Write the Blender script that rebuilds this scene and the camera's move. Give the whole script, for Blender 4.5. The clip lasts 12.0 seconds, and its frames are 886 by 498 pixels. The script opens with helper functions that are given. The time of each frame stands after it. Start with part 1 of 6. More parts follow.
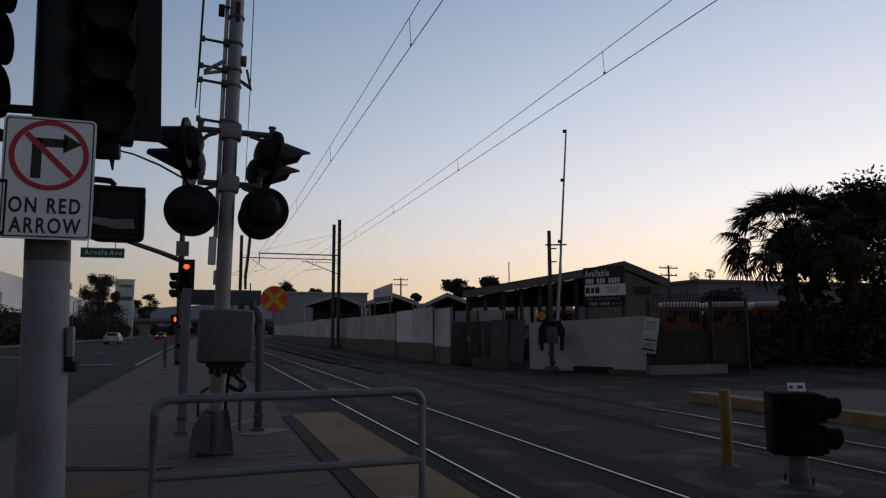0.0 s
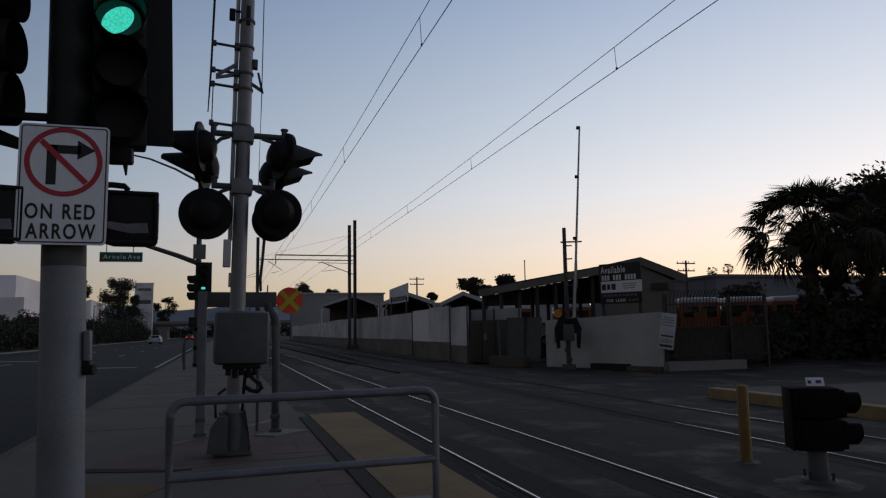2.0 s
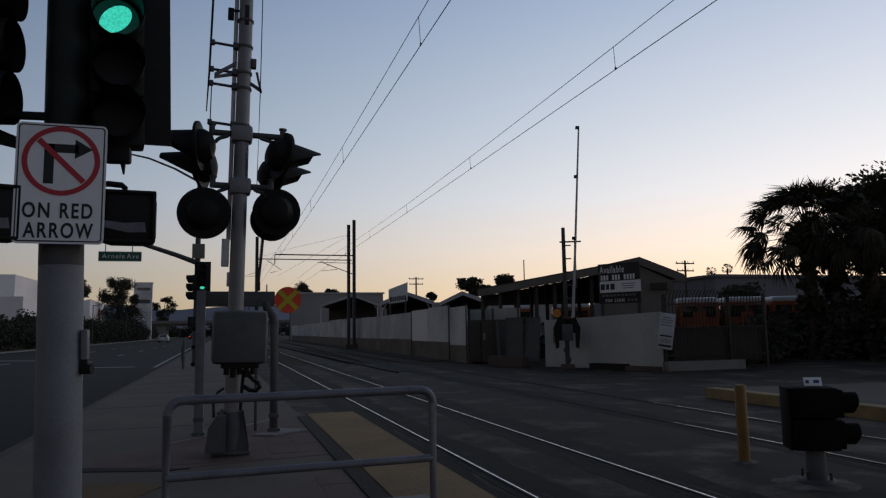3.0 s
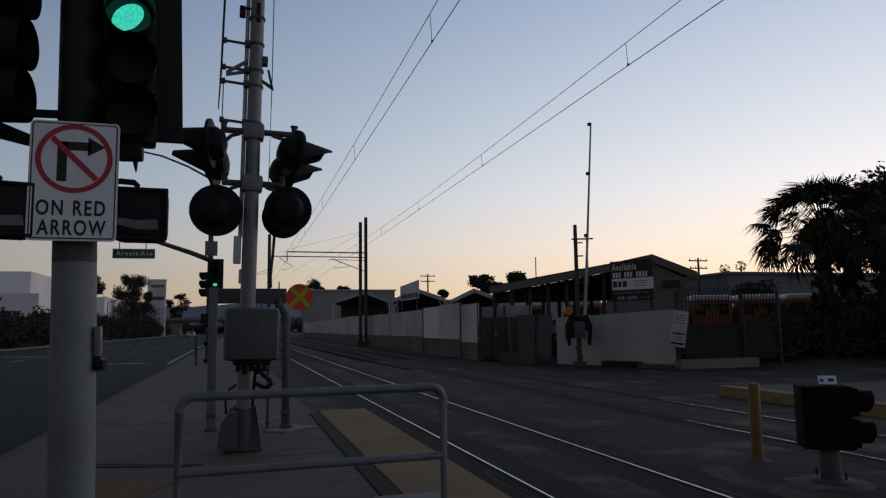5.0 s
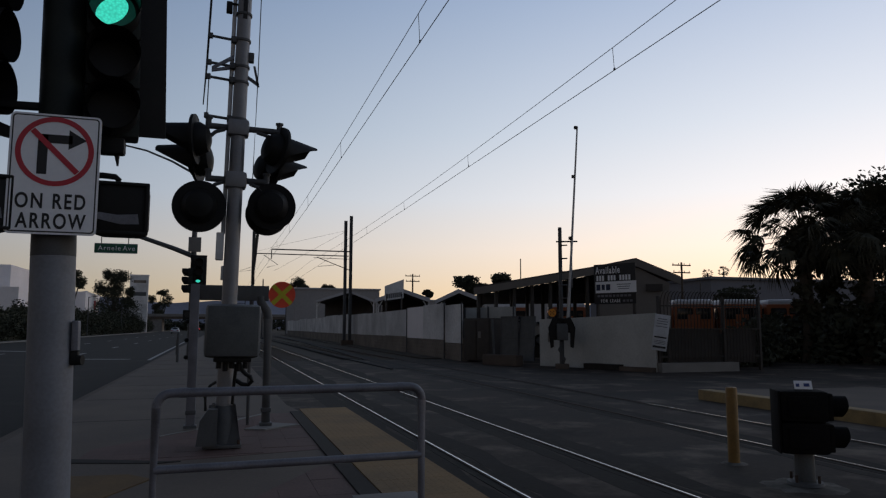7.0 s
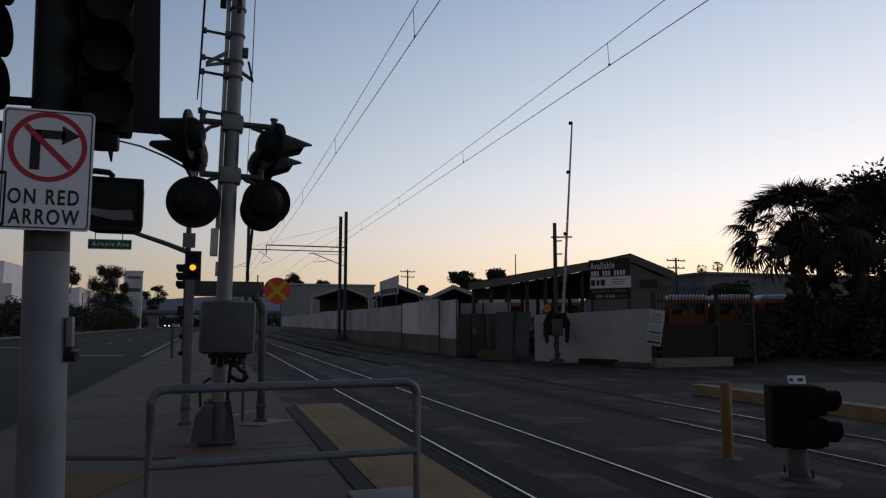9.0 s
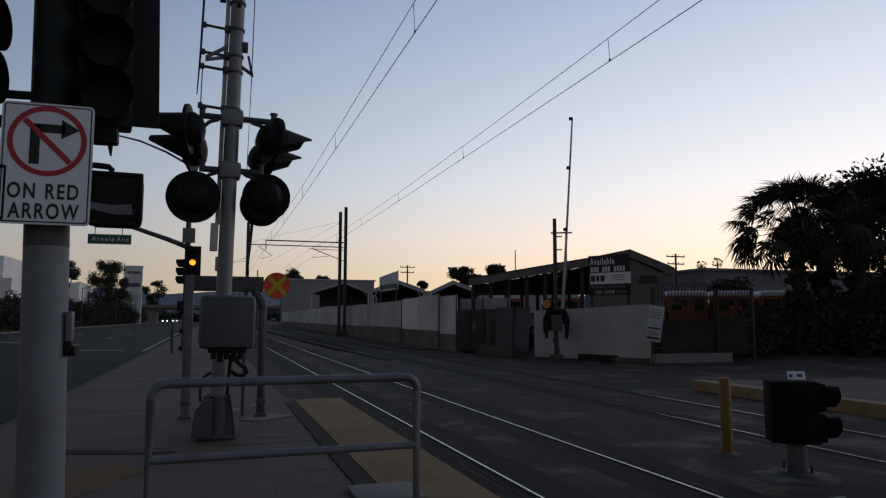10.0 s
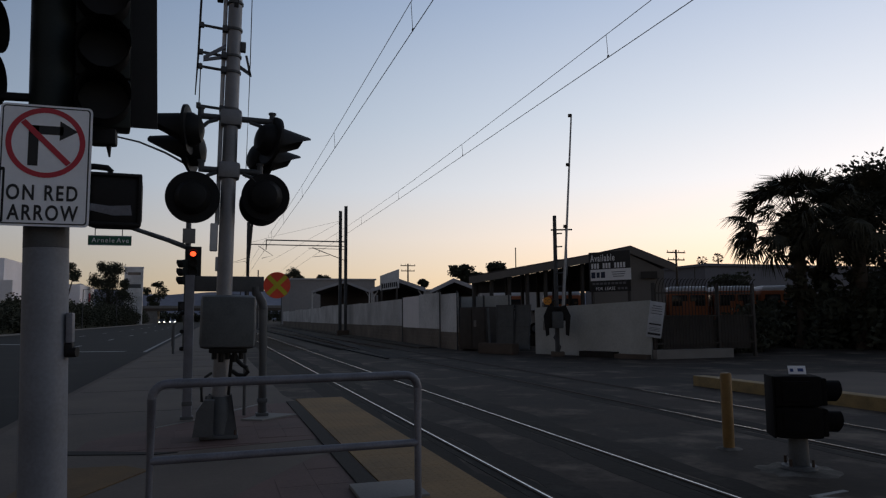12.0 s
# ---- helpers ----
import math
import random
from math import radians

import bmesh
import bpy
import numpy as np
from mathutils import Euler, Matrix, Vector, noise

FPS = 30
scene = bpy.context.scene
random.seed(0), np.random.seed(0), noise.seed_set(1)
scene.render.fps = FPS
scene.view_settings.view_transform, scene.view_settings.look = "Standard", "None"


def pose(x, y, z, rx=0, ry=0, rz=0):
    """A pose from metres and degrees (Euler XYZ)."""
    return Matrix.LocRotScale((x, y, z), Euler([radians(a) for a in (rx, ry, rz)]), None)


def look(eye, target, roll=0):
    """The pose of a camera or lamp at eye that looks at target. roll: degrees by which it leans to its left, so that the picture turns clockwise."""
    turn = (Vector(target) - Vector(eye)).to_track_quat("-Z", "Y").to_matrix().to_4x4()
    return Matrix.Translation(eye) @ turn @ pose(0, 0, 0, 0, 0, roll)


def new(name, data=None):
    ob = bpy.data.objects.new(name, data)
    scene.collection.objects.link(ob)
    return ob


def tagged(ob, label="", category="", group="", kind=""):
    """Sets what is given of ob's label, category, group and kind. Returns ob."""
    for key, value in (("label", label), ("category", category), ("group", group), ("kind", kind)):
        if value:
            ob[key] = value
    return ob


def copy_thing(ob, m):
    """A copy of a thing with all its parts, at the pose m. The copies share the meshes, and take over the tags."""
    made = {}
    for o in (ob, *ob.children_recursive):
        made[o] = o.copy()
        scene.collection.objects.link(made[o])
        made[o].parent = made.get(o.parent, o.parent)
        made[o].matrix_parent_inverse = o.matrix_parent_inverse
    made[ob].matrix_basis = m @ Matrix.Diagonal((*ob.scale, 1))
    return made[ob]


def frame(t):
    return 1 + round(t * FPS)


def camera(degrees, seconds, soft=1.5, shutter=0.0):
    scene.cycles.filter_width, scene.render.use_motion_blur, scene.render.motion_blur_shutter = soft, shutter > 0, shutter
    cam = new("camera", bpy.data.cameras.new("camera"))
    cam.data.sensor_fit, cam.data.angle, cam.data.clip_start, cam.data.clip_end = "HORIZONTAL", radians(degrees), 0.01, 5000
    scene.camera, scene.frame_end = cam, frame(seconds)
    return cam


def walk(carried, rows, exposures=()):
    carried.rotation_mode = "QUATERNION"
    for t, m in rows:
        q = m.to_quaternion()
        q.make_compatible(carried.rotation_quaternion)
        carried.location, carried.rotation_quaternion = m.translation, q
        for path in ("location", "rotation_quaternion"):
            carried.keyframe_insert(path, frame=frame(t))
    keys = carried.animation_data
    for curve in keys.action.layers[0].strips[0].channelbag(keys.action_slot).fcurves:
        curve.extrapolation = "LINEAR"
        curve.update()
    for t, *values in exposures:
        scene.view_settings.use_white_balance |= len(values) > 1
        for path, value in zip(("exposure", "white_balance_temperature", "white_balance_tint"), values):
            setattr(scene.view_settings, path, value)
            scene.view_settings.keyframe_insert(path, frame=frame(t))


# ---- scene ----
cam = camera(64.5, 12.0, soft=1.25)


def view(x, y, z, yaw, pitch, roll):
    return pose(x, y, z, 90 + pitch, 0, yaw) @ pose(0, 0, 0, 0, 0, roll)


# hand-held standing camera: a slow drift of the aim, hardly any of the place
walk(cam, [
    (0.0, view(-0.0524, 0.0247, 1.5018, -18.591, 6.663, -0.225)),
    (0.5, view(-0.0521, 0.0222, 1.5023, -18.148, 6.449, -0.235)),
    (1.0, view(-0.0449, 0.0178, 1.5019, -17.82, 6.378, -0.497)),
    (1.5, view(-0.033, 0.0081, 1.501, -17.406, 6.501, -0.859)),
    (2.0, view(-0.0254, 0.0093, 1.502, -17.307, 6.593, -0.993)),
    (2.5, view(-0.0189, 0.004, 1.4994, -17.485, 6.638, -0.963)),
    (3.0, view(-0.0147, 0.0049, 1.4994, -17.36, 6.575, -0.941)),
    (5.0, view(-0.0064, 0.0131, 1.4992, -16.399, 6.368, -0.834)),
    (5.5, view(0.0, 0.0, 1.5, -16.2, 6.38, -0.5)),
    (6.0, view(0.011, -0.0023, 1.4969, -16.373, 6.467, -0.1)),
    (6.5, view(0.0141, -0.0075, 1.4953, -17.052, 6.487, 0.03)),
    (7.0, view(0.0128, -0.0113, 1.4969, -17.58, 6.383, 0.04)),
    (9.0, view(0.0116, -0.0085, 1.4973, -17.994, 6.027, -0.057)),
    (9.5, view(0.009, -0.0017, 1.4957, -18.02, 5.872, 0.042)),
    (10.0, view(0.0118, -0.0035, 1.4943, -18.01, 5.667, 0.045)),
    (10.5, view(0.0133, -0.0059, 1.4935, -17.96, 5.645, -0.035)),
    (11.0, view(0.0132, -0.0056, 1.4945, -17.961, 5.617, -0.197)),
    (11.5, view(0.0128, -0.0076, 1.4961, -17.947, 5.54, -0.325)),
    (12.0, view(0.0167, -0.0071, 1.4922, -17.982, 5.515, -0.506)),
], [(0.0, -0.04), (1.5, -0.06), (3.0, -0.05), (5.5, -0.05), (7.0, 0.04), (9.5, 0.04), (12.0, 0.05)])

# ---- light ----
world = bpy.data.worlds.new("dusk_sky")
scene.world = world
world.use_nodes = True
wn, wl = world.node_tree.nodes, world.node_tree.links
sky = wn.new("ShaderNodeTexSky")
sky.sky_type = "NISHITA"
sky.sun_disc = False
sky.sun_elevation = radians(0.6)
SUN_AZIMUTH = 62.0  # degrees from +y towards +x
sky.sun_rotation = radians(SUN_AZIMUTH)
sky.altitude = 120
sky.air_density = 1.0
sky.dust_density = 0.7
sky.ozone_density = 2.5

# clear twilight: warm and bright towards the sunset, dimmer and bluer overhead and behind
co = wn.new("ShaderNodeTexCoord")
sep = wn.new("ShaderNodeSeparateXYZ")
wl.new(co.outputs["Generated"], sep.inputs[0])
ramp = wn.new("ShaderNodeValToRGB")
stops = ((0.0, (255, 212, 160)), (0.05, (255, 226, 188)), (0.11, (251, 235, 218)), (0.18, (233, 234, 235)),
         (0.27, (211, 220, 229)), (0.44, (172, 189, 213)), (1.0, (69, 70, 76)))
while len(ramp.color_ramp.elements) < len(stops):
    ramp.color_ramp.elements.new(0.5)
for el, (at, rgb) in zip(ramp.color_ramp.elements, stops):
    el.position, el.color = at, (*[w * (c / 255) ** 2.2 for c, w in zip(rgb, (1.08, 1.0, 0.972))], 1)
wl.new(sep.outputs["Z"], ramp.inputs[0])
toward = wn.new("ShaderNodeVectorMath")
toward.operation = "DOT_PRODUCT"
toward.inputs[1].default_value = (math.sin(radians(SUN_AZIMUTH)), math.cos(radians(SUN_AZIMUTH)), 0)
wl.new(co.outputs["Generated"], toward.inputs[0])
half = wn.new("ShaderNodeMapRange")
half.inputs["From Min"].default_value, half.inputs["From Max"].default_value = -1, 1
wl.new(toward.outputs["Value"], half.inputs["Value"])
lift = wn.new("ShaderNodeCombineColor")
for name, exponent in (("Red", 3.4), ("Green", 2.7), ("Blue", 2.1)):
    power = wn.new("ShaderNodeMath")
    power.operation = "POWER"
    power.inputs[1].default_value = exponent
    wl.new(half.outputs[0], power.inputs[0])
    plus = wn.new("ShaderNodeMath")
    plus.operation = "ADD"
    plus.inputs[1].default_value = 0.19
    wl.new(power.outputs[0], plus.inputs[0])
    wl.new(plus.outputs[0], lift.inputs[name])
dim = wn.new("ShaderNodeMix")
dim.data_type, dim.blend_type = "RGBA", "MULTIPLY"
dim.inputs["Factor"].default_value = 1.0
wl.new(ramp.outputs[0], dim.inputs["A"])
wl.new(lift.outputs[0], dim.inputs["B"])
air = wn.new("ShaderNodeMix")
air.data_type = "RGBA"
air.inputs["Factor"].default_value = 0.04
wl.new(dim.outputs["Result"], air.inputs["A"])
wl.new(sky.outputs[0], air.inputs["B"])
wl.new(air.outputs["Result"], wn["Background"].inputs[0])
wn["Background"].inputs[1].default_value = 1.0

sun = new("sun", bpy.data.lights.new("sun", "SUN"))
sun.data.energy = 0.05
sun.data.angle = radians(12)
sun.data.color = (1.0, 0.62, 0.4)
sun.matrix_world = look((0, 0, 50), (-50 * math.sin(radians(SUN_AZIMUTH)), -50 * math.cos(radians(SUN_AZIMUTH)), 48))


# ---- materials ----
def material(name, color, rough=0.7, metal=0.0, vary=0.25, scale=6.0, fine=60.0, bump=0.15, spec=0.5, tint=None, island=0.0, laid=False):
    """Base colour with stains and grain at two scales, and a fine relief."""
    m = bpy.data.materials.new(name)
    m.use_nodes = True
    n, l = m.node_tree.nodes, m.node_tree.links
    b = n["Principled BSDF"]
    b.inputs["Roughness"].default_value = rough
    b.inputs["Metallic"].default_value = metal
    b.inputs["Specular IOR Level"].default_value = spec
    co = n.new("ShaderNodeTexCoord")
    where = n.new("ShaderNodeNewGeometry").outputs["Position"] if laid else co.outputs["Object"]
    big, small = n.new("ShaderNodeTexNoise"), n.new("ShaderNodeTexNoise")
    for tex, s, d in ((big, scale, 5), (small, fine, 3)):
        tex.inputs["Scale"].default_value = s
        tex.inputs["Detail"].default_value = d
        l.new(where, tex.inputs["Vector"])
    add = n.new("ShaderNodeMath")
    add.operation = "ADD"
    l.new(big.outputs[0], add.inputs[0])
    half = n.new("ShaderNodeMath")
    half.operation = "MULTIPLY"
    half.inputs[1].default_value = 0.5
    l.new(small.outputs[0], half.inputs[0])
    l.new(half.outputs[0], add.inputs[1])
    ramp = n.new("ShaderNodeValToRGB")
    ramp.color_ramp.elements[0].position, ramp.color_ramp.elements[1].position = 0.45, 1.05
    dark = [c * (1 - vary) for c in color]
    light = [min(1, c * (1 + vary)) for c in (tint or color)]
    ramp.color_ramp.elements[0].color, ramp.color_ramp.elements[1].color = (*dark, 1), (*light, 1)
    l.new(add.outputs[0], ramp.inputs[0])
    out = ramp.outputs[0]
    if island:
        info = n.new("ShaderNodeObjectInfo")
        hsv = n.new("ShaderNodeHueSaturation")
        rng = n.new("ShaderNodeMapRange")
        rng.inputs["To Min"].default_value, rng.inputs["To Max"].default_value = 1 - island, 1 + island
        l.new(info.outputs["Random"], rng.inputs["Value"])
        l.new(rng.outputs[0], hsv.inputs["Value"])
        l.new(out, hsv.inputs["Color"])
        out = hsv.outputs[0]
    l.new(out, b.inputs["Base Color"])
    rr = n.new("ShaderNodeMapRange")
    rr.inputs["To Min"].default_value, rr.inputs["To Max"].default_value = max(0.03, rough - 0.12), min(1, rough + 0.12)
    l.new(big.outputs[0], rr.inputs["Value"])
    l.new(rr.outputs[0], b.inputs["Roughness"])
    if bump:
        bp = n.new("ShaderNodeBump")
        bp.inputs["Strength"].default_value = bump
        bp.inputs["Distance"].default_value = 0.01
        l.new(add.outputs[0], bp.inputs["Height"])
        l.new(bp.outputs[0], b.inputs["Normal"])
    return m


def glow(name, color, strength):
    m = bpy.data.materials.new(name)
    m.use_nodes = True
    b = m.node_tree.nodes["Principled BSDF"]
    b.inputs["Base Color"].default_value = (*[c * 0.3 for c in color], 1)
    b.inputs["Emission Color"].default_value = (*color, 1)
    n, l = m.node_tree.nodes, m.node_tree.links
    co = n.new("ShaderNodeTexCoord")
    dots = n.new("ShaderNodeTexVoronoi")
    dots.inputs["Scale"].default_value = 55
    l.new(co.outputs["Object"], dots.inputs["Vector"])
    rng = n.new("ShaderNodeMapRange")
    rng.inputs["From Max"].default_value = 0.9
    rng.inputs["To Min"].default_value, rng.inputs["To Max"].default_value = strength * 1.15, strength * 0.65
    l.new(dots.outputs["Distance"], rng.inputs["Value"])
    l.new(rng.outputs[0], b.inputs["Emission Strength"])
    return m


ASPHALT = material("asphalt", (0.0325, 0.0243, 0.0198), 0.9, vary=0.7, scale=0.5, fine=14, bump=0.5, spec=0.25)


def dusty(m, color, scale, low, high):
    """Lays blotches of pale dust over a material's base colour."""
    n, l = m.node_tree.nodes, m.node_tree.links
    b = n["Principled BSDF"]
    old = b.inputs["Base Color"].links[0].from_socket
    co = n.new("ShaderNodeTexCoord")
    tex = n.new("ShaderNodeTexNoise")
    tex.inputs["Scale"].default_value, tex.inputs["Detail"].default_value, tex.inputs["Roughness"].default_value = scale, 8, 0.65
    l.new(co.outputs["Object"], tex.inputs["Vector"])
    edge = n.new("ShaderNodeMapRange")
    edge.inputs["From Min"].default_value, edge.inputs["From Max"].default_value = low, high
    l.new(tex.outputs[0], edge.inputs["Value"])
    mix = n.new("ShaderNodeMix")
    mix.data_type = "RGBA"
    mix.inputs["B"].default_value = (*color, 1)
    l.new(edge.outputs[0], mix.inputs["Factor"])
    l.new(old, mix.inputs["A"])
    l.new(mix.outputs["Result"], b.inputs["Base Color"])


dusty(ASPHALT, (0.160, 0.128, 0.100), 0.75, 0.52, 0.70)
dusty(ASPHALT, (0.011, 0.0095, 0.008), 0.33, 0.53, 0.66)
AVENUE = material("dark_asphalt", (0.018, 0.017, 0.0158), 0.92, vary=0.5, scale=0.4, fine=12, bump=0.5, spec=0.2)
dusty(AVENUE, (0.05, 0.046, 0.04), 0.35, 0.55, 0.85)
OILY = material("oil_stained_asphalt", (0.016, 0.0135, 0.0115), 0.9, vary=0.5, scale=1.5, fine=20, bump=0.6, spec=0.2)
dusty(OILY, (0.06, 0.054, 0.046), 2.2, 0.55, 0.85)
PAD = material("rough_pad", (0.085, 0.078, 0.068), 0.9, vary=0.5, scale=3, fine=30, bump=0.6, spec=0.2)
dusty(PAD, (0.20, 0.185, 0.165), 3.5, 0.48, 0.72)
EARTH = material("dry_earth", (0.06, 0.05, 0.04), 0.95, vary=0.3, scale=0.3, fine=8, spec=0.2)
BALLAST = material("ballast", (0.07, 0.065, 0.06), 0.95, vary=0.5, scale=2, fine=25, bump=0.8, spec=0.2)
CONCRETE = material("concrete", (0.103, 0.082, 0.067), 0.85, vary=0.35, scale=0.8, fine=50, spec=0.3)
PALE_CONCRETE = material("pale_concrete", (0.20, 0.19, 0.178), 0.85, vary=0.2, scale=1.5, fine=50, spec=0.3)
BRICK_PAVER = material("red_paver", (0.112, 0.070, 0.062), 0.85, vary=0.35, scale=1.4, fine=40, spec=0.3, island=0.05, laid=True)
DARK_STRIP = material("dark_granite", (0.031, 0.028, 0.026), 0.85, vary=0.3, spec=0.15)
TACTILE = material("tactile_yellow", (0.218, 0.137, 0.062), 0.85, vary=0.32, scale=1.3, fine=40, spec=0.3, island=0.04, laid=True)
RAMP_TAN = material("worn_ramp_paint", (0.115, 0.070, 0.030), 0.85, vary=0.4, scale=2.0, fine=30, spec=0.3)
YELLOW = material("yellow_paint", (0.22, 0.122, 0.030), 0.6, vary=0.22, scale=5, fine=40)
KERB_YELLOW = material("kerb_yellow", (0.24, 0.165, 0.065), 0.8, vary=0.35, scale=4, fine=40)
STEEL = material("polished_rail", (0.60, 0.58, 0.55), 0.25, 1.0, vary=0.08, scale=3, bump=0.02)
RUST = material("rail_rust", (0.06, 0.04, 0.03), 0.9, vary=0.3)
RUBBER = material("flangeway", (0.02, 0.02, 0.02), 0.95, vary=0.2, spec=0.2)
GALV = material("galvanised_steel", (0.165, 0.17, 0.195), 0.55, 0.35, vary=0.34, scale=5, fine=90, bump=0.05)
GALV_DARK = material("weathered_steel", (0.085, 0.088, 0.092), 0.65, 0.3, vary=0.25, scale=5, fine=70, bump=0.05)
POLE_GREY = material("pole_grey_paint", (0.178, 0.188, 0.212), 0.55, vary=0.24, scale=2.2, fine=45, bump=0.06)
MAST_GREY = material("mast_aluminium", (0.22, 0.22, 0.23), 0.5, 0.3, vary=0.18, scale=4, fine=60, bump=0.05)
BOX_GREY = material("box_grey", (0.076, 0.082, 0.085), 0.6, vary=0.3, scale=4, fine=50, bump=0.05)
BLACK = material("black_housing", (0.0125, 0.012, 0.012), 0.6, vary=0.3, scale=6, fine=60, bump=0.04, spec=0.22)
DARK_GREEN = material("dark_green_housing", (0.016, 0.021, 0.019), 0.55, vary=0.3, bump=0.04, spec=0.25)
WIRE = material("copper_wire", (0.03, 0.03, 0.032), 0.6, 0.3, vary=0.1, bump=0)
WHITE = material("white_sheeting", (0.86, 0.87, 0.90), 0.5, vary=0.06, scale=4, fine=30, bump=0.02)
SIGN_RED = material("red_sheeting", (0.50, 0.03, 0.05), 0.5, vary=0.08, bump=0)
SIGN_BLACK = material("black_sheeting", (0.015, 0.015, 0.017), 0.55, vary=0.1, bump=0)
SIGN_GREEN = material("green_sheeting", (0.012, 0.10, 0.06), 0.5, vary=0.1, bump=0)
SIGN_ORANGE = material("orange_sheeting", (0.85, 0.075, 0.03), 0.5, vary=0.1, bump=0)
SIGN_YELLOW = material("yellow_sheeting", (0.58, 0.50, 0.02), 0.5, vary=0.1, bump=0)
LENS_DARK = material("unlit_lens", (0.008, 0.007, 0.007), 0.6, vary=0.2, bump=0.1)
WALL_WHITE = material("stained_white_panel", (0.54, 0.535, 0.53), 0.8, vary=0.34, scale=0.5, fine=9, spec=0.3, island=0.10)
WALL_GREY = material("grey_plaster", (0.42, 0.43, 0.415), 0.85, vary=0.2, scale=0.8, fine=14, spec=0.3, island=0.1)
BLOCK_TAN = material("tan_block_wall", (0.175, 0.150, 0.126), 0.9, vary=0.4, scale=0.6, fine=14, spec=0.2, laid=True)
DARK_METAL = material("brown_black_steel", (0.05, 0.043, 0.038), 0.7, 0.2, vary=0.3, scale=3)
ROOF_WHITE = material("white_roof", (0.42, 0.42, 0.44), 0.7, vary=0.15, scale=0.6, fine=8)
ROOF_DARK = material("brown_roof", (0.055, 0.048, 0.045), 0.8, vary=0.25, scale=1, fine=10)
STUCCO = material("beige_stucco", (0.17, 0.155, 0.14), 0.85, vary=0.18, scale=0.8, fine=20)
BUS_ORANGE = material("bus_orange", (0.33, 0.088, 0.022), 0.5, vary=0.12, scale=1.5, fine=20, bump=0.02)
BUS_WHITE = material("bus_roof_white", (0.75, 0.75, 0.77), 0.5, vary=0.06, bump=0.02)
GLASS = material("dark_glass", (0.015, 0.017, 0.02), 0.08, vary=0.1, bump=0)
LEAF = material("palm_leaf", (0.052, 0.050, 0.032), 0.7, vary=0.4, scale=3, fine=20, spec=0.25)
LEAF_DARK = material("tree_leaf", (0.048, 0.052, 0.036), 0.8, vary=0.4, scale=2, fine=14, spec=0.2)
BARK = material("bark", (0.07, 0.055, 0.04), 0.95, vary=0.3, scale=4, fine=30, bump=0.5)
# Blue-grey distance haze is put into the hills' base colour.
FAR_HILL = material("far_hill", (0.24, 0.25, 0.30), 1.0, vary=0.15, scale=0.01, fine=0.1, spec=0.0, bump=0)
BUILDING_WHITE = material("white_building", (0.84, 0.80, 0.80), 0.85, vary=0.08, scale=0.1, fine=2)
CAR_SILVER = material("silver_paint", (0.45, 0.45, 0.47), 0.35, 0.4, vary=0.05, bump=0)
CAR_DARK = material("dark_paint", (0.03, 0.02, 0.022), 0.35, 0.2, vary=0.05, bump=0)
TYRE = material("tyre", (0.02, 0.02, 0.02), 0.9, vary=0.1)
LANE_WHITE = material("lane_paint", (0.30, 0.30, 0.295), 0.8, vary=0.35, scale=3, fine=30)
AMBER = material("amber_lens", (0.70, 0.26, 0.02), 0.4, vary=0.1, bump=0)
GLOW_GREEN = glow("lit_green", (0.045, 0.62, 0.46), 1.15)
# Dim lens rim; its emission also stands for green light inside the visor.
DIM_GREEN = glow("lens_rim_and_visor_glow", (0.015, 0.20, 0.15), 0.10)
PALE_WALL = material("pale_shed_wall", (0.30, 0.29, 0.29), 0.9, vary=0.15, scale=0.1, fine=2)
# Wall colour carries the bluish distance haze over the far warehouse.
HAZY_WALL = material("haze_tinted_wall", (0.165, 0.165, 0.185), 0.9, vary=0.12, scale=0.08, fine=2)
GLOW_RED = glow("lit_red", (1.0, 0.07, 0.02), 3.0)
GLOW_YELLOW = glow("lit_yellow", (1.0, 0.30, 0.02), 2.2)
GLOW_HEAD = glow("lit_headlight", (1.0, 0.93, 0.8), 8.0)
GLOW_TAIL = glow("lit_tail", (1.0, 0.03, 0.02), 2.5)


# ---- mesh helpers ----
def box(bm, c, s, bevel=0.0, turn=None):
    """A box with centre c and size s; turn is a matrix about the centre."""
    geom = bmesh.ops.create_cube(bm, size=1.0)["verts"]
    bmesh.ops.scale(bm, vec=s, verts=geom)
    if bevel:
        edges = list({e for v in geom for e in v.link_edges})
        made = bmesh.ops.bevel(bm, geom=edges, offset=bevel, segments=2, affect="EDGES", profile=0.6)
        geom = list(set(made["verts"]) | {v for v in geom if v.is_valid})
    if turn is not None:
        bmesh.ops.transform(bm, matrix=turn, verts=geom)
    bmesh.ops.translate(bm, vec=c, verts=geom)
    return geom


def cyl(bm, a, b, r0, r1=None, seg=16, caps=True):
    a, b = Vector(a), Vector(b)
    d = b - a
    m = Matrix.Translation((a + b) / 2) @ d.to_track_quat("Z", "Y").to_matrix().to_4x4()
    return bmesh.ops.create_cone(bm, cap_ends=caps, segments=seg, radius1=r0, radius2=r0 if r1 is None else r1, depth=d.length, matrix=m)["verts"]


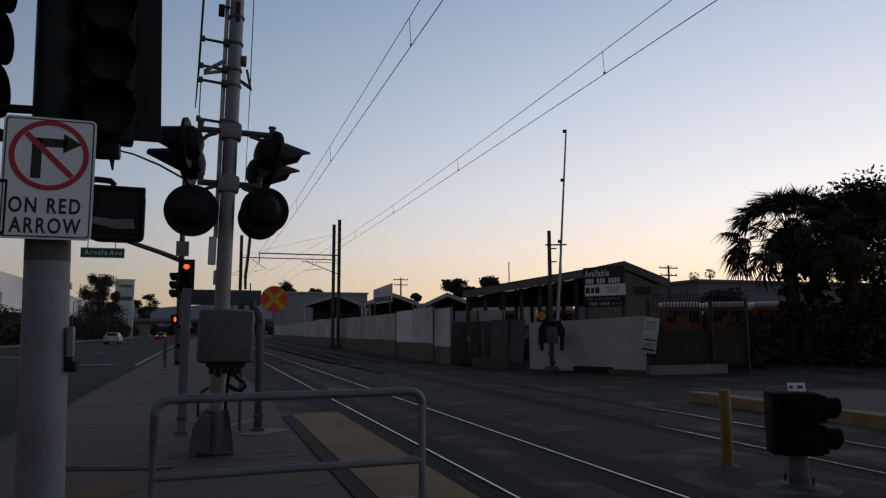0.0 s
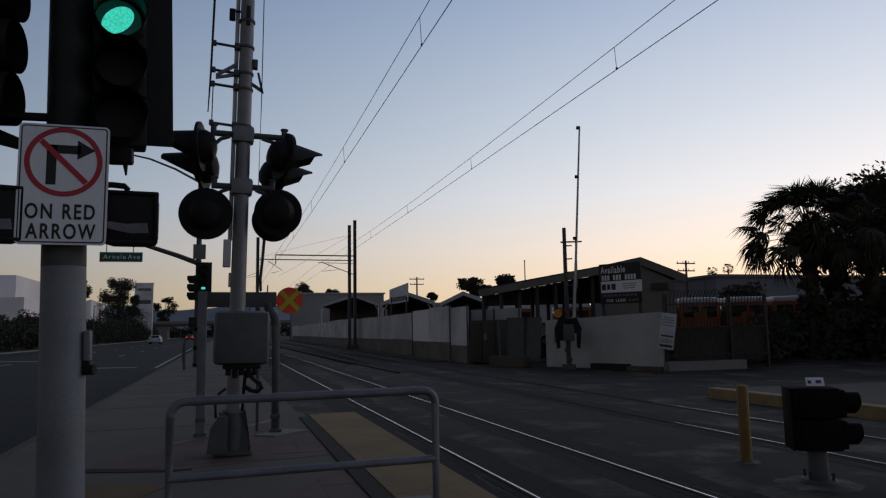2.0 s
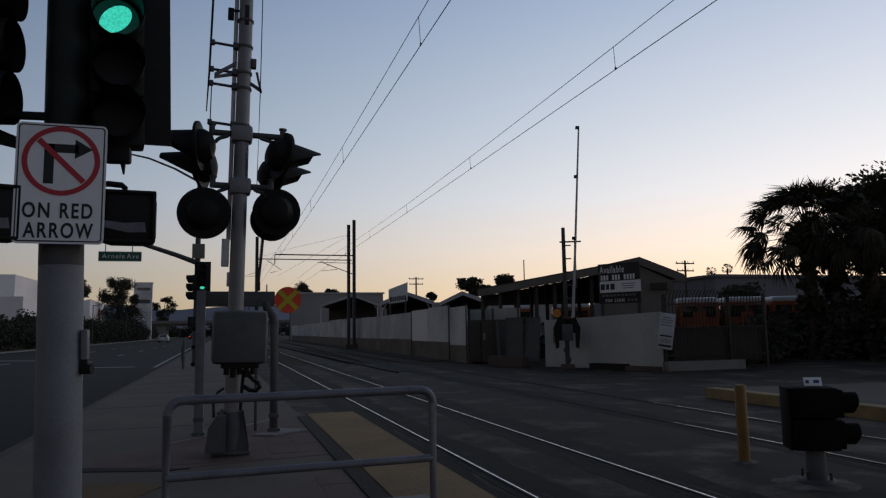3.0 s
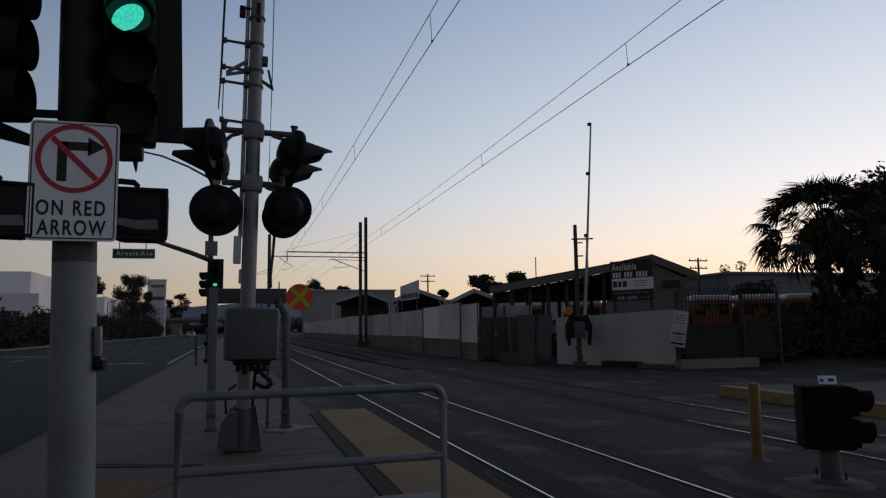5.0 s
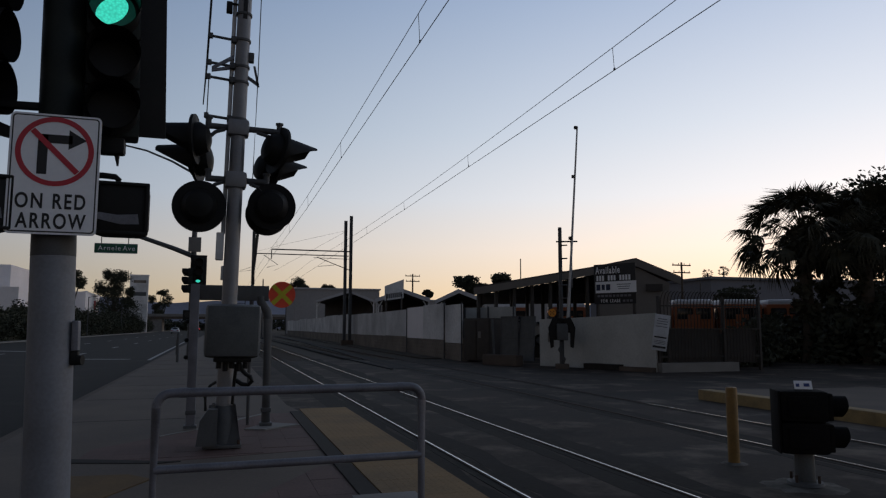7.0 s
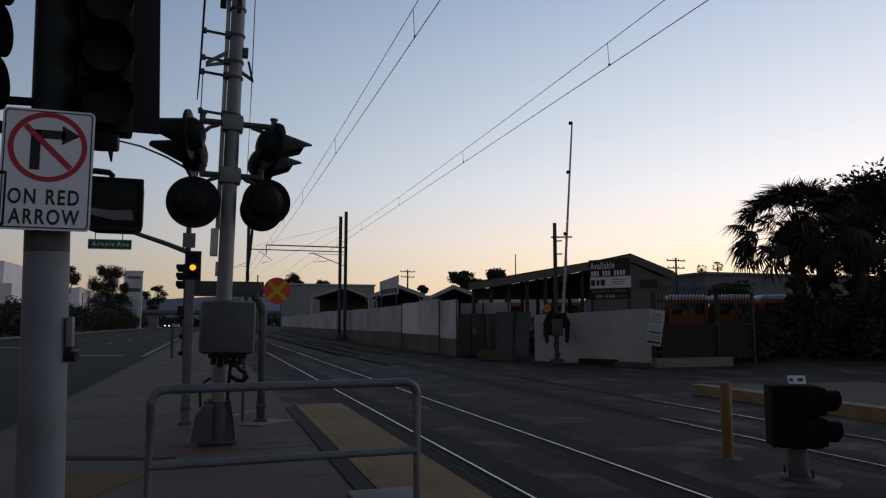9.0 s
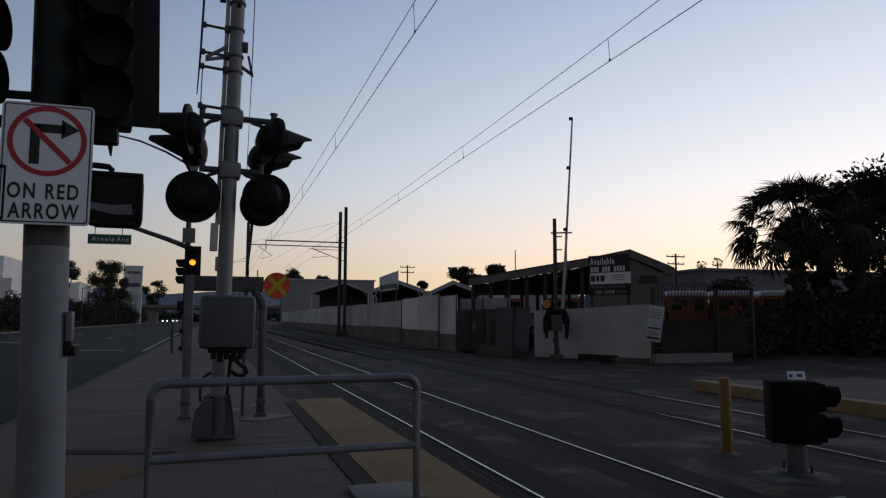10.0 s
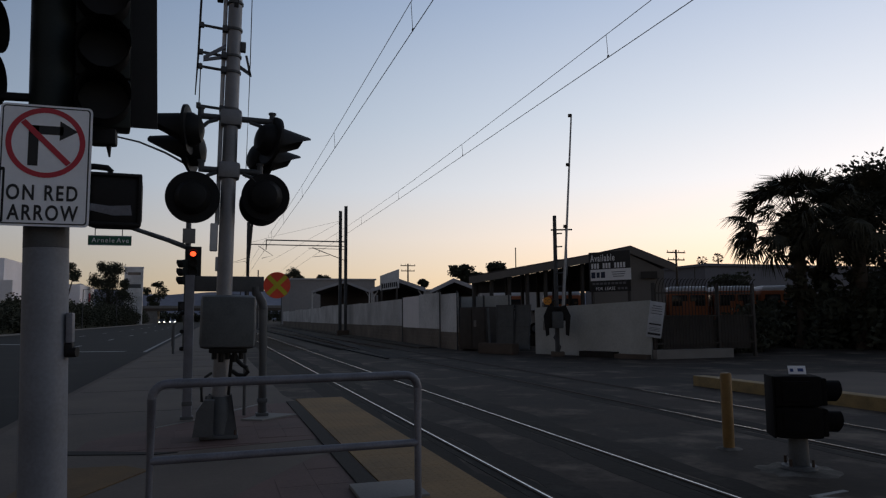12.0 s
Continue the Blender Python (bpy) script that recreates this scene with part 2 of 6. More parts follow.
def sweep(bm, pts, r, seg=10, closed_ends=True):
    """A round tube along a run of points."""
    pts = [Vector(p) for p in pts]
    rings = []
    for i, p in enumerate(pts):
        d = (pts[min(i + 1, len(pts) - 1)] - pts[max(i - 1, 0)]).normalized()
        side = d.cross(Vector((0, 0, 1)))
        if side.length < 1e-3:
            side = d.cross(Vector((0, 1, 0)))
        side.normalize()
        up = side.cross(d)
        rr = r[i] if isinstance(r, (list, tuple)) else r
        rings.append([bm.verts.new(p + rr * (math.cos(a) * side + math.sin(a) * up)) for a in (2 * math.pi * k / seg for k in range(seg))])
    for q, w in zip(rings, rings[1:]):
        for k in range(seg):
            bm.faces.new((q[k], q[(k + 1) % seg], w[(k + 1) % seg], w[k]))
    if closed_ends:
        bm.faces.new(rings[0])
        bm.faces.new(list(reversed(rings[-1])))


def lathe(bm, profile, m=None, seg=24):
    """Turns (radius, height) pairs about z."""
    rings = []
    m = m or Matrix()
    for r, z in profile:
        rings.append([bm.verts.new(m @ Vector((r * math.cos(a), r * math.sin(a), z))) for a in (2 * math.pi * k / seg for k in range(seg))])
    for q, w in zip(rings, rings[1:]):
        for k in range(seg):
            bm.faces.new((q[k], q[(k + 1) % seg], w[(k + 1) % seg], w[k]))
    bm.faces.new(list(reversed(rings[0])))
    bm.faces.new(rings[-1])


def prism(bm, outline, z0, z1):
    """An upright prism over a plan outline."""
    lo = [bm.verts.new((x, y, z0)) for x, y in outline]
    hi = [bm.verts.new((x, y, z1)) for x, y in outline]
    k = len(lo)
    for i in range(k):
        bm.faces.new((lo[i], lo[(i + 1) % k], hi[(i + 1) % k], hi[i]))
    bm.faces.new(hi)
    bm.faces.new(list(reversed(lo)))


def slab(bm, outline, normal, thick):
    """A flat plate from corner points, given a thickness along the normal."""
    n = Vector(normal).normalized() * thick
    a = [bm.verts.new(Vector(p)) for p in outline]
    b = [bm.verts.new(Vector(p) + n) for p in outline]
    k = len(a)
    for i in range(k):
        bm.faces.new((a[i], a[(i + 1) % k], b[(i + 1) % k], b[i]))
    bm.faces.new(b)
    bm.faces.new(list(reversed(a)))


def mesh_of(bm, name, mat, smooth=True):
    bmesh.ops.recalc_face_normals(bm, faces=bm.faces)
    if smooth:
        for f in bm.faces:
            f.smooth = True
        for e in bm.edges:
            if len(e.link_faces) == 2 and e.calc_face_angle(0) > radians(35):
                e.smooth = False
    me = bpy.data.meshes.new(name)
    bm.to_mesh(me)
    bm.free()
    me.materials.append(mat)
    return me


def part(name, bm, mat, parent, label="", at=None, smooth=True):
    """Links a bmesh as one mesh object under a thing or a part."""
    ob = new(name, mesh_of(bm, name, mat, smooth))
    ob.parent = parent
    if at is not None:
        ob.matrix_basis = at
    return tagged(ob, label)


def shared(name, me, parent, at):
    ob = new(name, me)
    ob.parent = parent
    ob.matrix_basis = at
    return ob


def thing(name, at, label, category, group="", kind=""):
    ob = new(name)
    ob.matrix_basis = at if isinstance(at, Matrix) else Matrix.Translation(at)
    return tagged(ob, label, category, group, kind)


def single(name, bm, mat, label, category="", at=None, kind="", group="", smooth=True):
    ob = new(name, mesh_of(bm, name, mat, smooth))
    if at is not None:
        ob.matrix_basis = at
    return tagged(ob, label, category, group, kind)


def B():
    return bmesh.new()


def boxes(*items):
    bm = B()
    for it in items:
        box(bm, *it)
    return bm


def writing(name, text, size, mat, parent, at, extrude=0.001, align="CENTER", stretch=1.0, bold=0.0):
    cu = bpy.data.curves.new(name, "FONT")
    cu.body, cu.size, cu.extrude, cu.align_x, cu.align_y = text, size, extrude, align, "CENTER"
    cu.offset = bold
    cu.space_character = 1.22
    cu.materials.append(mat)
    ob = bpy.data.objects.new(name, cu)
    me = bpy.data.meshes.new_from_object(ob)
    me.name = name
    bpy.data.objects.remove(ob)
    ob = new(name, me)
    ob.parent = parent
    ob.matrix_basis = at @ Matrix.Diagonal((stretch, 1, 1, 1))
    return ob


# ---- ground, roads, tracks ----
P = 0.20          # platform and sidewalk height over the rails
RAILS = (2.68, 4.115, 6.76, 8.195)

bm = B()
prism(bm, [(-1500, -600), (1500, -600), (1500, 2600), (-1500, 2600)], -0.4, -0.06)
single("ground", bm, EARTH, "bare dry earth reaching the horizon", "ground", kind="structure")
bm = B()
prism(bm, [(-2.296, -40), (40, -40), (40, 33), (-2.296, 33)], -0.3, -0.012)
single("road", bm, ASPHALT, "dusty worn asphalt of the level crossing", "road", kind="structure")
bm = B()
prism(bm, [(-19.5, -40), (-2.3, -40), (-2.3, 420), (-19.5, 420)], -0.3, -0.012)
single("avenue", bm, AVENUE, "dark smooth asphalt of the avenue", "road", kind="structure")
rnd = random.Random(12)
for x0, x1 in ((2.036, 2.52), (2.83, 3.10), (3.72, 3.96), (4.27, 4.62), (6.42, 6.60), (6.91, 7.12)):
    bm = B()
    near, far = [], []
    for k in range(126):
        y = -3 + 0.3 * k
        near.append((x0 + (0 if x0 < 2.1 else rnd.uniform(-0.03, 0.03) + 0.06 * noise.noise((y * 0.7, x0, 5))), y))
        far.append((x1 + rnd.uniform(-0.025, 0.025) + 0.16 * noise.noise((y * 0.55, x0, 0)) + 0.07 * noise.noise((y * 2.3, x0, 2)), y))
    prism(bm, far + near[::-1], -0.03, -0.0102)
    single("oil_stain", bm, OILY, "black oily strip of asphalt along a rail", "oil stain", kind="structure")
bm = B()
prism(bm, [(1.6, 33.004), (9.4, 33.004), (9.4, 420), (1.6, 420)], -0.3, -0.10)
single("track_bed", bm, BALLAST, "dark crushed stone under the tracks past the crossing", "ballast", kind="structure")


def rail_line(x, bright):
    """A railway rail: polished head, rusty foot, in a dark flangeway through the asphalt."""
    t = thing("rail", (x, 0, 0), "steel tramway rail with a bright polished head", "rail", "rails of both tracks")
    part("rail_head", boxes(((0, bright / 2 - 20, -0.006), (0.019, bright + 40, 0.022), 0.003)), STEEL, t, "polished steel head")
    part("dull_head", boxes(((0, bright / 2 + 210.01, -0.007), (0.019, 420 - bright, 0.022), 0.003)), RUST, t, "dull rusty head")
    part("head_side", boxes(((0, 190, -0.010), (0.070, 460, 0.024), 0.006)), RUST, t)
    part("rail_web", boxes(((0, 226.6, -0.075), (0.03, 387, 0.11)), ((0, 226.6, -0.14), (0.13, 387, 0.02))), RUST, t)
    part("flangeway", boxes(((-0.085, -3.5, -0.0145), (0.10, 73, 0.012)), ((0.085, -3.5, -0.0145), (0.10, 73, 0.012))), OILY, t, "black rubber flangeway")
    return t


for x in RAILS:
    rail_line(x, 150 if x < 5 else 9.7 if x < 7 else 12.4)

ties = thing("tie_row", (0, 0, 0), "weathered timber ties under both tracks", "ties", kind="structure")
tie_mesh = mesh_of(boxes(((0, 0, -0.10), (2.5, 0.22, 0.13), 0.012)), "tie", BARK)
for k in range(60):
    for x in (3.4, 7.48):
        shared("tie", tie_mesh, ties, pose(x, 33.6 + 0.62 * k, -0.012))

# the raised bed edge of the second track past the crossing
bm = B()
prism(bm, [(5.95, 25), (6.05, 25), (6.1, 33.2), (5.8, 33.2)], -0.2, 0.03)
prism(bm, [(5.75, 33.2), (6.1, 33.2), (6.1, 300), (5.75, 300)], -0.2, 0.05)
single("track_kerb", bm, RUBBER, "low dark concrete kerb between the tracks", "kerb", kind="structure")

bm = B()
prism(bm, [(6.25, 25.5), (7.05, 25.5), (7.75, 44.5), (9.05, 83.6), (9.75, 126), (9.2, 126), (8.5, 83.6), (7.15, 44.5), (6.45, 28.7)], -0.08, -0.004)
single("dark_track_edge", bm, RUBBER, "black oily stone along the second track", "ballast", kind="structure")

# platform and sidewalk
bm = B()
prism(bm, [(-2.3, -30), (2.03, -30), (2.03, 11.8), (1.27, 11.35), (1.15, 12.4), (1.0, 34.2), (-2.3, 34.2)], -0.2, P - 0.012)
single("platform", bm, CONCRETE, "grey concrete platform and sidewalk slab", "platform", kind="structure")
bm = B()
prism(bm, [(-2.3, 34.21), (1.0, 34.21), (1.0, 300), (-2.3, 300)], -0.2, P - 0.012)
single("pavement", bm, CONCRETE, "grey concrete sidewalk beyond the side street", "sidewalk", kind="structure")
bm = B()
box(bm, (-2.37, 135, 0.04), (0.15, 330, 0.29), 0.02)
single("kerb", bm, CONCRETE, "grey concrete kerb along the avenue", "kerb", kind="structure")

edge = thing("tactile_strip", (0, 0, 0), "worn yellow tactile strip along the platform edge", "tactile strip", kind="structure")
bm = B()
box(bm, (0, 0, 0), (0.745, 0.604, 0.022), 0.002)
for i in range(11):
    for j in range(9):
        cyl(bm, (-0.335 + 0.067 * i, -0.268 + 0.067 * j, 0.010), (-0.335 + 0.067 * i, -0.268 + 0.067 * j, 0.0122), 0.014, 0.009, 6)
tac = mesh_of(bm, "tactile_tile", TACTILE, False)
for k in range(28):
    shared("tactile_tile", tac, edge, pose(1.65, 11.15 - 0.606 * k, P - 0.003))
part("end_tile", boxes(((1.65, 11.52, P - 0.003), (0.745, 0.12, 0.022), 0.004)), TACTILE, edge)
bm = B()
box(bm, (1.185, 2.8, P - 0.004), (0.16, 17.0, 0.02))
single("border_strip", bm, DARK_STRIP, "dark stone border strip beside the tactile paving", "border", kind="structure")

# red paver fields
pav = thing("paver_field", (0, 0, 0), "dull red concrete pavers round the crossing mast", "pavers", kind="structure")
paver = mesh_of(boxes(((0, 0, 0), (0.296, 0.296, 0.03), 0.002)), "paver", BRICK_PAVER, False)


def inside(x, y, poly):
    c = False
    for (x0, y0), (x1, y1) in zip(poly, poly[1:] + poly[:1]):
        if (y0 > y) != (y1 > y) and x < (x1 - x0) * (y - y0) / (y1 - y0) + x0:
            c = not c
    return c


FIELD_A = [(-1.3, 7.72), (-0.5, 7.55), (1.1, 7.8), (1.1, 11.2), (0.70, 11.2), (-0.14, 9.83), (-0.60, 9.28), (-1.25, 8.5)]
FIELD_B = [(-0.6, 4.2), (0.30, 5.74), (0.95, 6.85), (1.1, 6.9), (1.1, -2), (-0.6, -2)]
rnd = random.Random(4)
for fx, fz, poly in ((0, P - 0.0205, FIELD_A), (0.0, P - 0.0210, FIELD_B)):
    for i in range(-14, 14):
        for j in range(-8, 40):
            x, y = 0.95 + 0.298 * i, 0.298 * j + 0.15
            if all(inside(x + a, y + b, poly) for a in (-0.15, 0.15) for b in (-0.15, 0.15)):
                shared("paver", paver, pav, pose(x, y, fz + rnd.uniform(-0.001, 0.001), 0, 0, rnd.uniform(-0.2, 0.2)))
bm = B()
prism(bm, FIELD_A, P - 0.016, P - 0.0085)
part("bed", bm, BRICK_PAVER, pav, "dull red edging", smooth=False)
bm = B()
prism(bm, FIELD_B, P - 0.016, P - 0.0085)
part("bed", bm, BRICK_PAVER, pav, "dull red edging", smooth=False)
bm = B()
prism(bm, [(-1.45, 5.7), (-0.98, 5.72), (-0.5, 6.72), (-0.72, 6.98), (-1.35, 7.05)], P - 0.02, P - 0.004)
single("ramp_patch", bm, RAMP_TAN, "faded brown-yellow warning patch on the ramp", "tactile patch", kind="structure")
bm = B()
prism(bm, [(-1.50, 7.78), (-0.95, 7.60), (-0.50, 7.46), (-0.30, 7.50), (-0.52, 7.58), (-0.95, 7.78), (-1.46, 7.98)], P - 0.02, P - 0.0045)
single("ramp_lip", bm, DARK_STRIP, "dark joint along the foot of the ramp", "joint", kind="structure", smooth=False)
bm = B()
box(bm, (1.27, 5.22, P + 0.012), (0.50, 0.50, 0.03), 0.008)
single("cover_plate", bm, PALE_CONCRETE, "pale square cover plate in the platform", "cover plate")
bm = B()
prism(bm, [(-0.66, 9.24), (-0.62, 9.21), (-0.13, 9.79), (0.33, 10.55), (0.75, 11.2), (0.68, 11.2), (0.27, 10.58), (-0.18, 9.82)], P - 0.02, P - 0.001)
single("paver_edging", bm, PALE_CONCRETE, "thin pale concrete edging behind the pavers", "edging", kind="structure", smooth=False)
bm = B()
prism(bm, [(0.36, 9.50), (0.62, 9.36), (1.09, 9.74), (0.72, 10.02)], P - 0.014, P + 0.012)
single("footing_pad", bm, PALE_CONCRETE, "pale concrete pad under the board stand", "pad", kind="structure")

# opposite platform
bm = B()
prism(bm, [(10.06, -30), (14, -30), (14, 12.3), (10.06, 12.7)], -0.2, 0.18)
single("platform_opposite", bm, CONCRETE, "grey platform across the tracks", "platform", kind="structure")
bm = B()
box(bm, (9.9, -8.6, 0.0), (0.30, 42.8, 0.40), 0.03)
single("platform_edge", bm, KERB_YELLOW, "yellow-painted platform edge", "kerb", kind="structure")

# lane markings
marks = thing("lane_marking", (0, 0, 0), "worn white lane markings on the avenue", "markings", kind="structure")


def stripe(x0, y0, x1, y1, w, paint=LANE_WHITE):
    a, b = Vector((x0, y0)), Vector((x1, y1))
    s = Vector((b.y - a.y, a.x - b.x)).normalized() * w / 2
    bm = B()
    prism(bm, [tuple(a - s), tuple(a + s), tuple(b + s), tuple(b - s)], -0.011, -0.006)
    part("stripe", bm, paint, marks, smooth=False)


stripe(-3.05, 35.5, -3.6, 110, 0.15)
for k in range(9):
    stripe(-7.4, 43 + 14 * k, -7.4, 46 + 14 * k, 0.16)
    stripe(-11.6, 43 + 14 * k, -11.6, 46 + 14 * k, 0.16)
stripe(-14.5, 52.5, -10.6, 49.5, 0.6)
stripe(-4.0, 36.6, -6.2, 37.3, 0.45)
for x0, y0, x1, y1 in ((7.2, 19.5, 10.6, 18.4), (11.4, 19.8, 14.5, 18.2), (15.0, 18.2, 17.5, 17.2), (5.0, 22.5, 8.6, 21.6)):
    stripe(x0, y0, x1, y1, 0.10, PAD)
stripe(4.72, 4.72, 5.0, 4.5, 0.05)
stripe(4.72, 4.72, 5.15, 4.78, 0.05)
bm = B()
box(bm, (-19.7, 190, -0.02), (0.4, 460, 0.30), 0.03)
single("median_kerb", bm, PALE_CONCRETE, "pale kerb on the far side of the avenue", "kerb", kind="structure")


# ---- railing in the foreground ----
def railing():
    t = thing("railing", pose(0.437, 4.0, P, 0, 0, 1.5), "grey galvanised pipe railing with one middle rail", "railing")
    w, h, r = 0.722, 0.955, 0.024
    pts = [(-w, 0, 0)]
    for cx, a0, a1 in ((-w + 0.075, 180, 90), (w - 0.075, 90, 0)):
        pts += [(cx + 0.075 * math.cos(radians(a0 + (a1 - a0) * k / 6)), 0, h - 0.075 + 0.075 * math.sin(radians(a0 + (a1 - a0) * k / 6))) for k in range(7)]
    pts.append((w, 0, 0))
    bm = B()
    sweep(bm, pts, r, 14)
    part("frame", bm, GALV, t)
    bm = B()
    cyl(bm, (-w, 0, 0.565), (w, 0, 0.565), 0.022, seg=14)
    part("middle_rail", bm, GALV, t)
    for x in (-w + 0.13, w - 0.13):
        bm = B()
        cyl(bm, (x - 0.02, 0, h), (x + 0.02, 0, h), r + 0.003, seg=14)
        part("sleeve", bm, GALV, t)
    for x in (-w, w):
        bm = B()
        box(bm, (x, 0, 0.006), (0.14, 0.14, 0.012), 0.003)
        part("base_plate", bm, GALV, t)
    return t


railing()


# ---- traffic signals ----
KEYED = []


def lamp_disc(parent, c, r, lit, changes, on_first, oval=(0.8, 0.8, 0, 0, 0), rim=None):
    """A lamp disc, dark on one face, with a lit oval in its lens on the other, that turns about its upright axis."""
    bm = B()
    cyl(bm, (0, -0.004, 0), (0, 0.004, 0), r, seg=28)
    me = mesh_of(bm, "lamp", LENS_DARK)
    me.materials.append(rim or LENS_DARK)
    for p in me.polygons:
        if p.normal.y > 0.5:
            p.material_index = 1
    ob = new("lamp", me)
    ob.parent = parent
    ob.matrix_basis = pose(*c, 0, 0, 180 if on_first else 0)
    rows, turn = [(0.0, pose(*c, 0, 0, 180 if on_first else 0))], 180 if on_first else 0
    for t in changes:
        rows += [(t + k / 30, pose(*c, 0, 0, turn + 60 * k)) for k in range(4)]
        turn += 180
    rows.append((12.0, pose(*c, 0, 0, turn)))
    if changes:
        KEYED.append((ob, rows))
    major, minor, turn, dx, dz = oval
    ca, sa = math.cos(radians(turn)), math.sin(radians(turn))
    bm = B()
    for k in range(4):
        u, v = 1 - 0.22 * k, 0.0045 + 0.004 * (1 - (1 - 0.22 * k) ** 2)
        ring = [(r * u * major * math.cos(q), r * u * minor * math.sin(q)) for q in (2 * math.pi * j / 28 for j in range(28))]
        ring = [bm.verts.new((dx * r + x * ca - z * sa, v, dz * r + x * sa + z * ca)) for x, z in ring]
        if k:
            for j in range(28):
                bm.faces.new((last[j], last[(j + 1) % 28], ring[(j + 1) % 28], ring[j]))
        last = ring
    bm.faces.new(last)
    part("lit_lens", bm, lit, ob, "glowing lens")
    return ob


def visor(bm, c, r, length, cut=0.35, peak=False):
    """A tunnel visor that opens towards -y, cut away below towards its front."""
    seg = 26
    ang = [radians(-90 + 360 * k / seg) for k in range(seg + 1)]
    for rr in (r, r - 0.006):
        prev = None
        for a in ang:
            low = max(0.0, -math.sin(a))
            ln = length * (min(1.0, max(0.10, (math.sin(a) + 0.7) / 1.3)) if peak else 1 - cut * low)
            q = (bm.verts.new((c[0] + rr * math.cos(a), c[1], c[2] + rr * math.sin(a))), bm.verts.new((c[0] + rr * math.cos(a), c[1] - ln, c[2] + rr * math.sin(a))))
            if prev:
                bm.faces.new((prev[0], q[0], q[1], prev[1]))
            prev = q


def signal_head(at, n, label, plate=True, lamps=(), r=0.15, pitch=0.345, group="traffic signal heads", low=0.12, cut=0.35, shift=0.0, oval=(0.8, 0.8, 0, 0, 0), rim=None):
    """A vertical signal head facing -y, with its lowest section's centre at the origin."""
    t = thing("traffic_signal", at, label, "traffic signal", group)
    s = pitch
    for k in range(n):
        bm = B()
        box(bm, (0, 0.09, k * s), (0.34 * s / 0.345, 0.19, s - 0.008), 0.02)
        part("housing", bm, DARK_GREEN, t)
        bm = B()
        visor(bm, (0, -0.008, k * s), r + 0.014, 0.25 * s / 0.345, cut)
        part("visor", bm, BLACK, t)
        spec = dict((a[0], a[1:]) for a in lamps).get(k)
        if spec:
            lamp_disc(t, (-0.01, -0.03, k * s), r * 0.97, *spec[:3], spec[3] if len(spec) > 3 else oval, rim)
        bm = B()
        cyl(bm, (0, -0.003, k * s), (0, -0.012, k * s), r, seg=28)
        part("lens", bm, LENS_DARK, t)
    if plate:
        z0, z1, w = -s / 2 - low * s / 0.345, (n - 0.5) * s + 0.12, 0.29 * s / 0.345
        bm = B()
        box(bm, (shift, 0.03, (z0 + z1) / 2), (2 * w, 0.012, z1 - z0), 0.004)
        part("backplate", bm, BLACK, t)
    return t


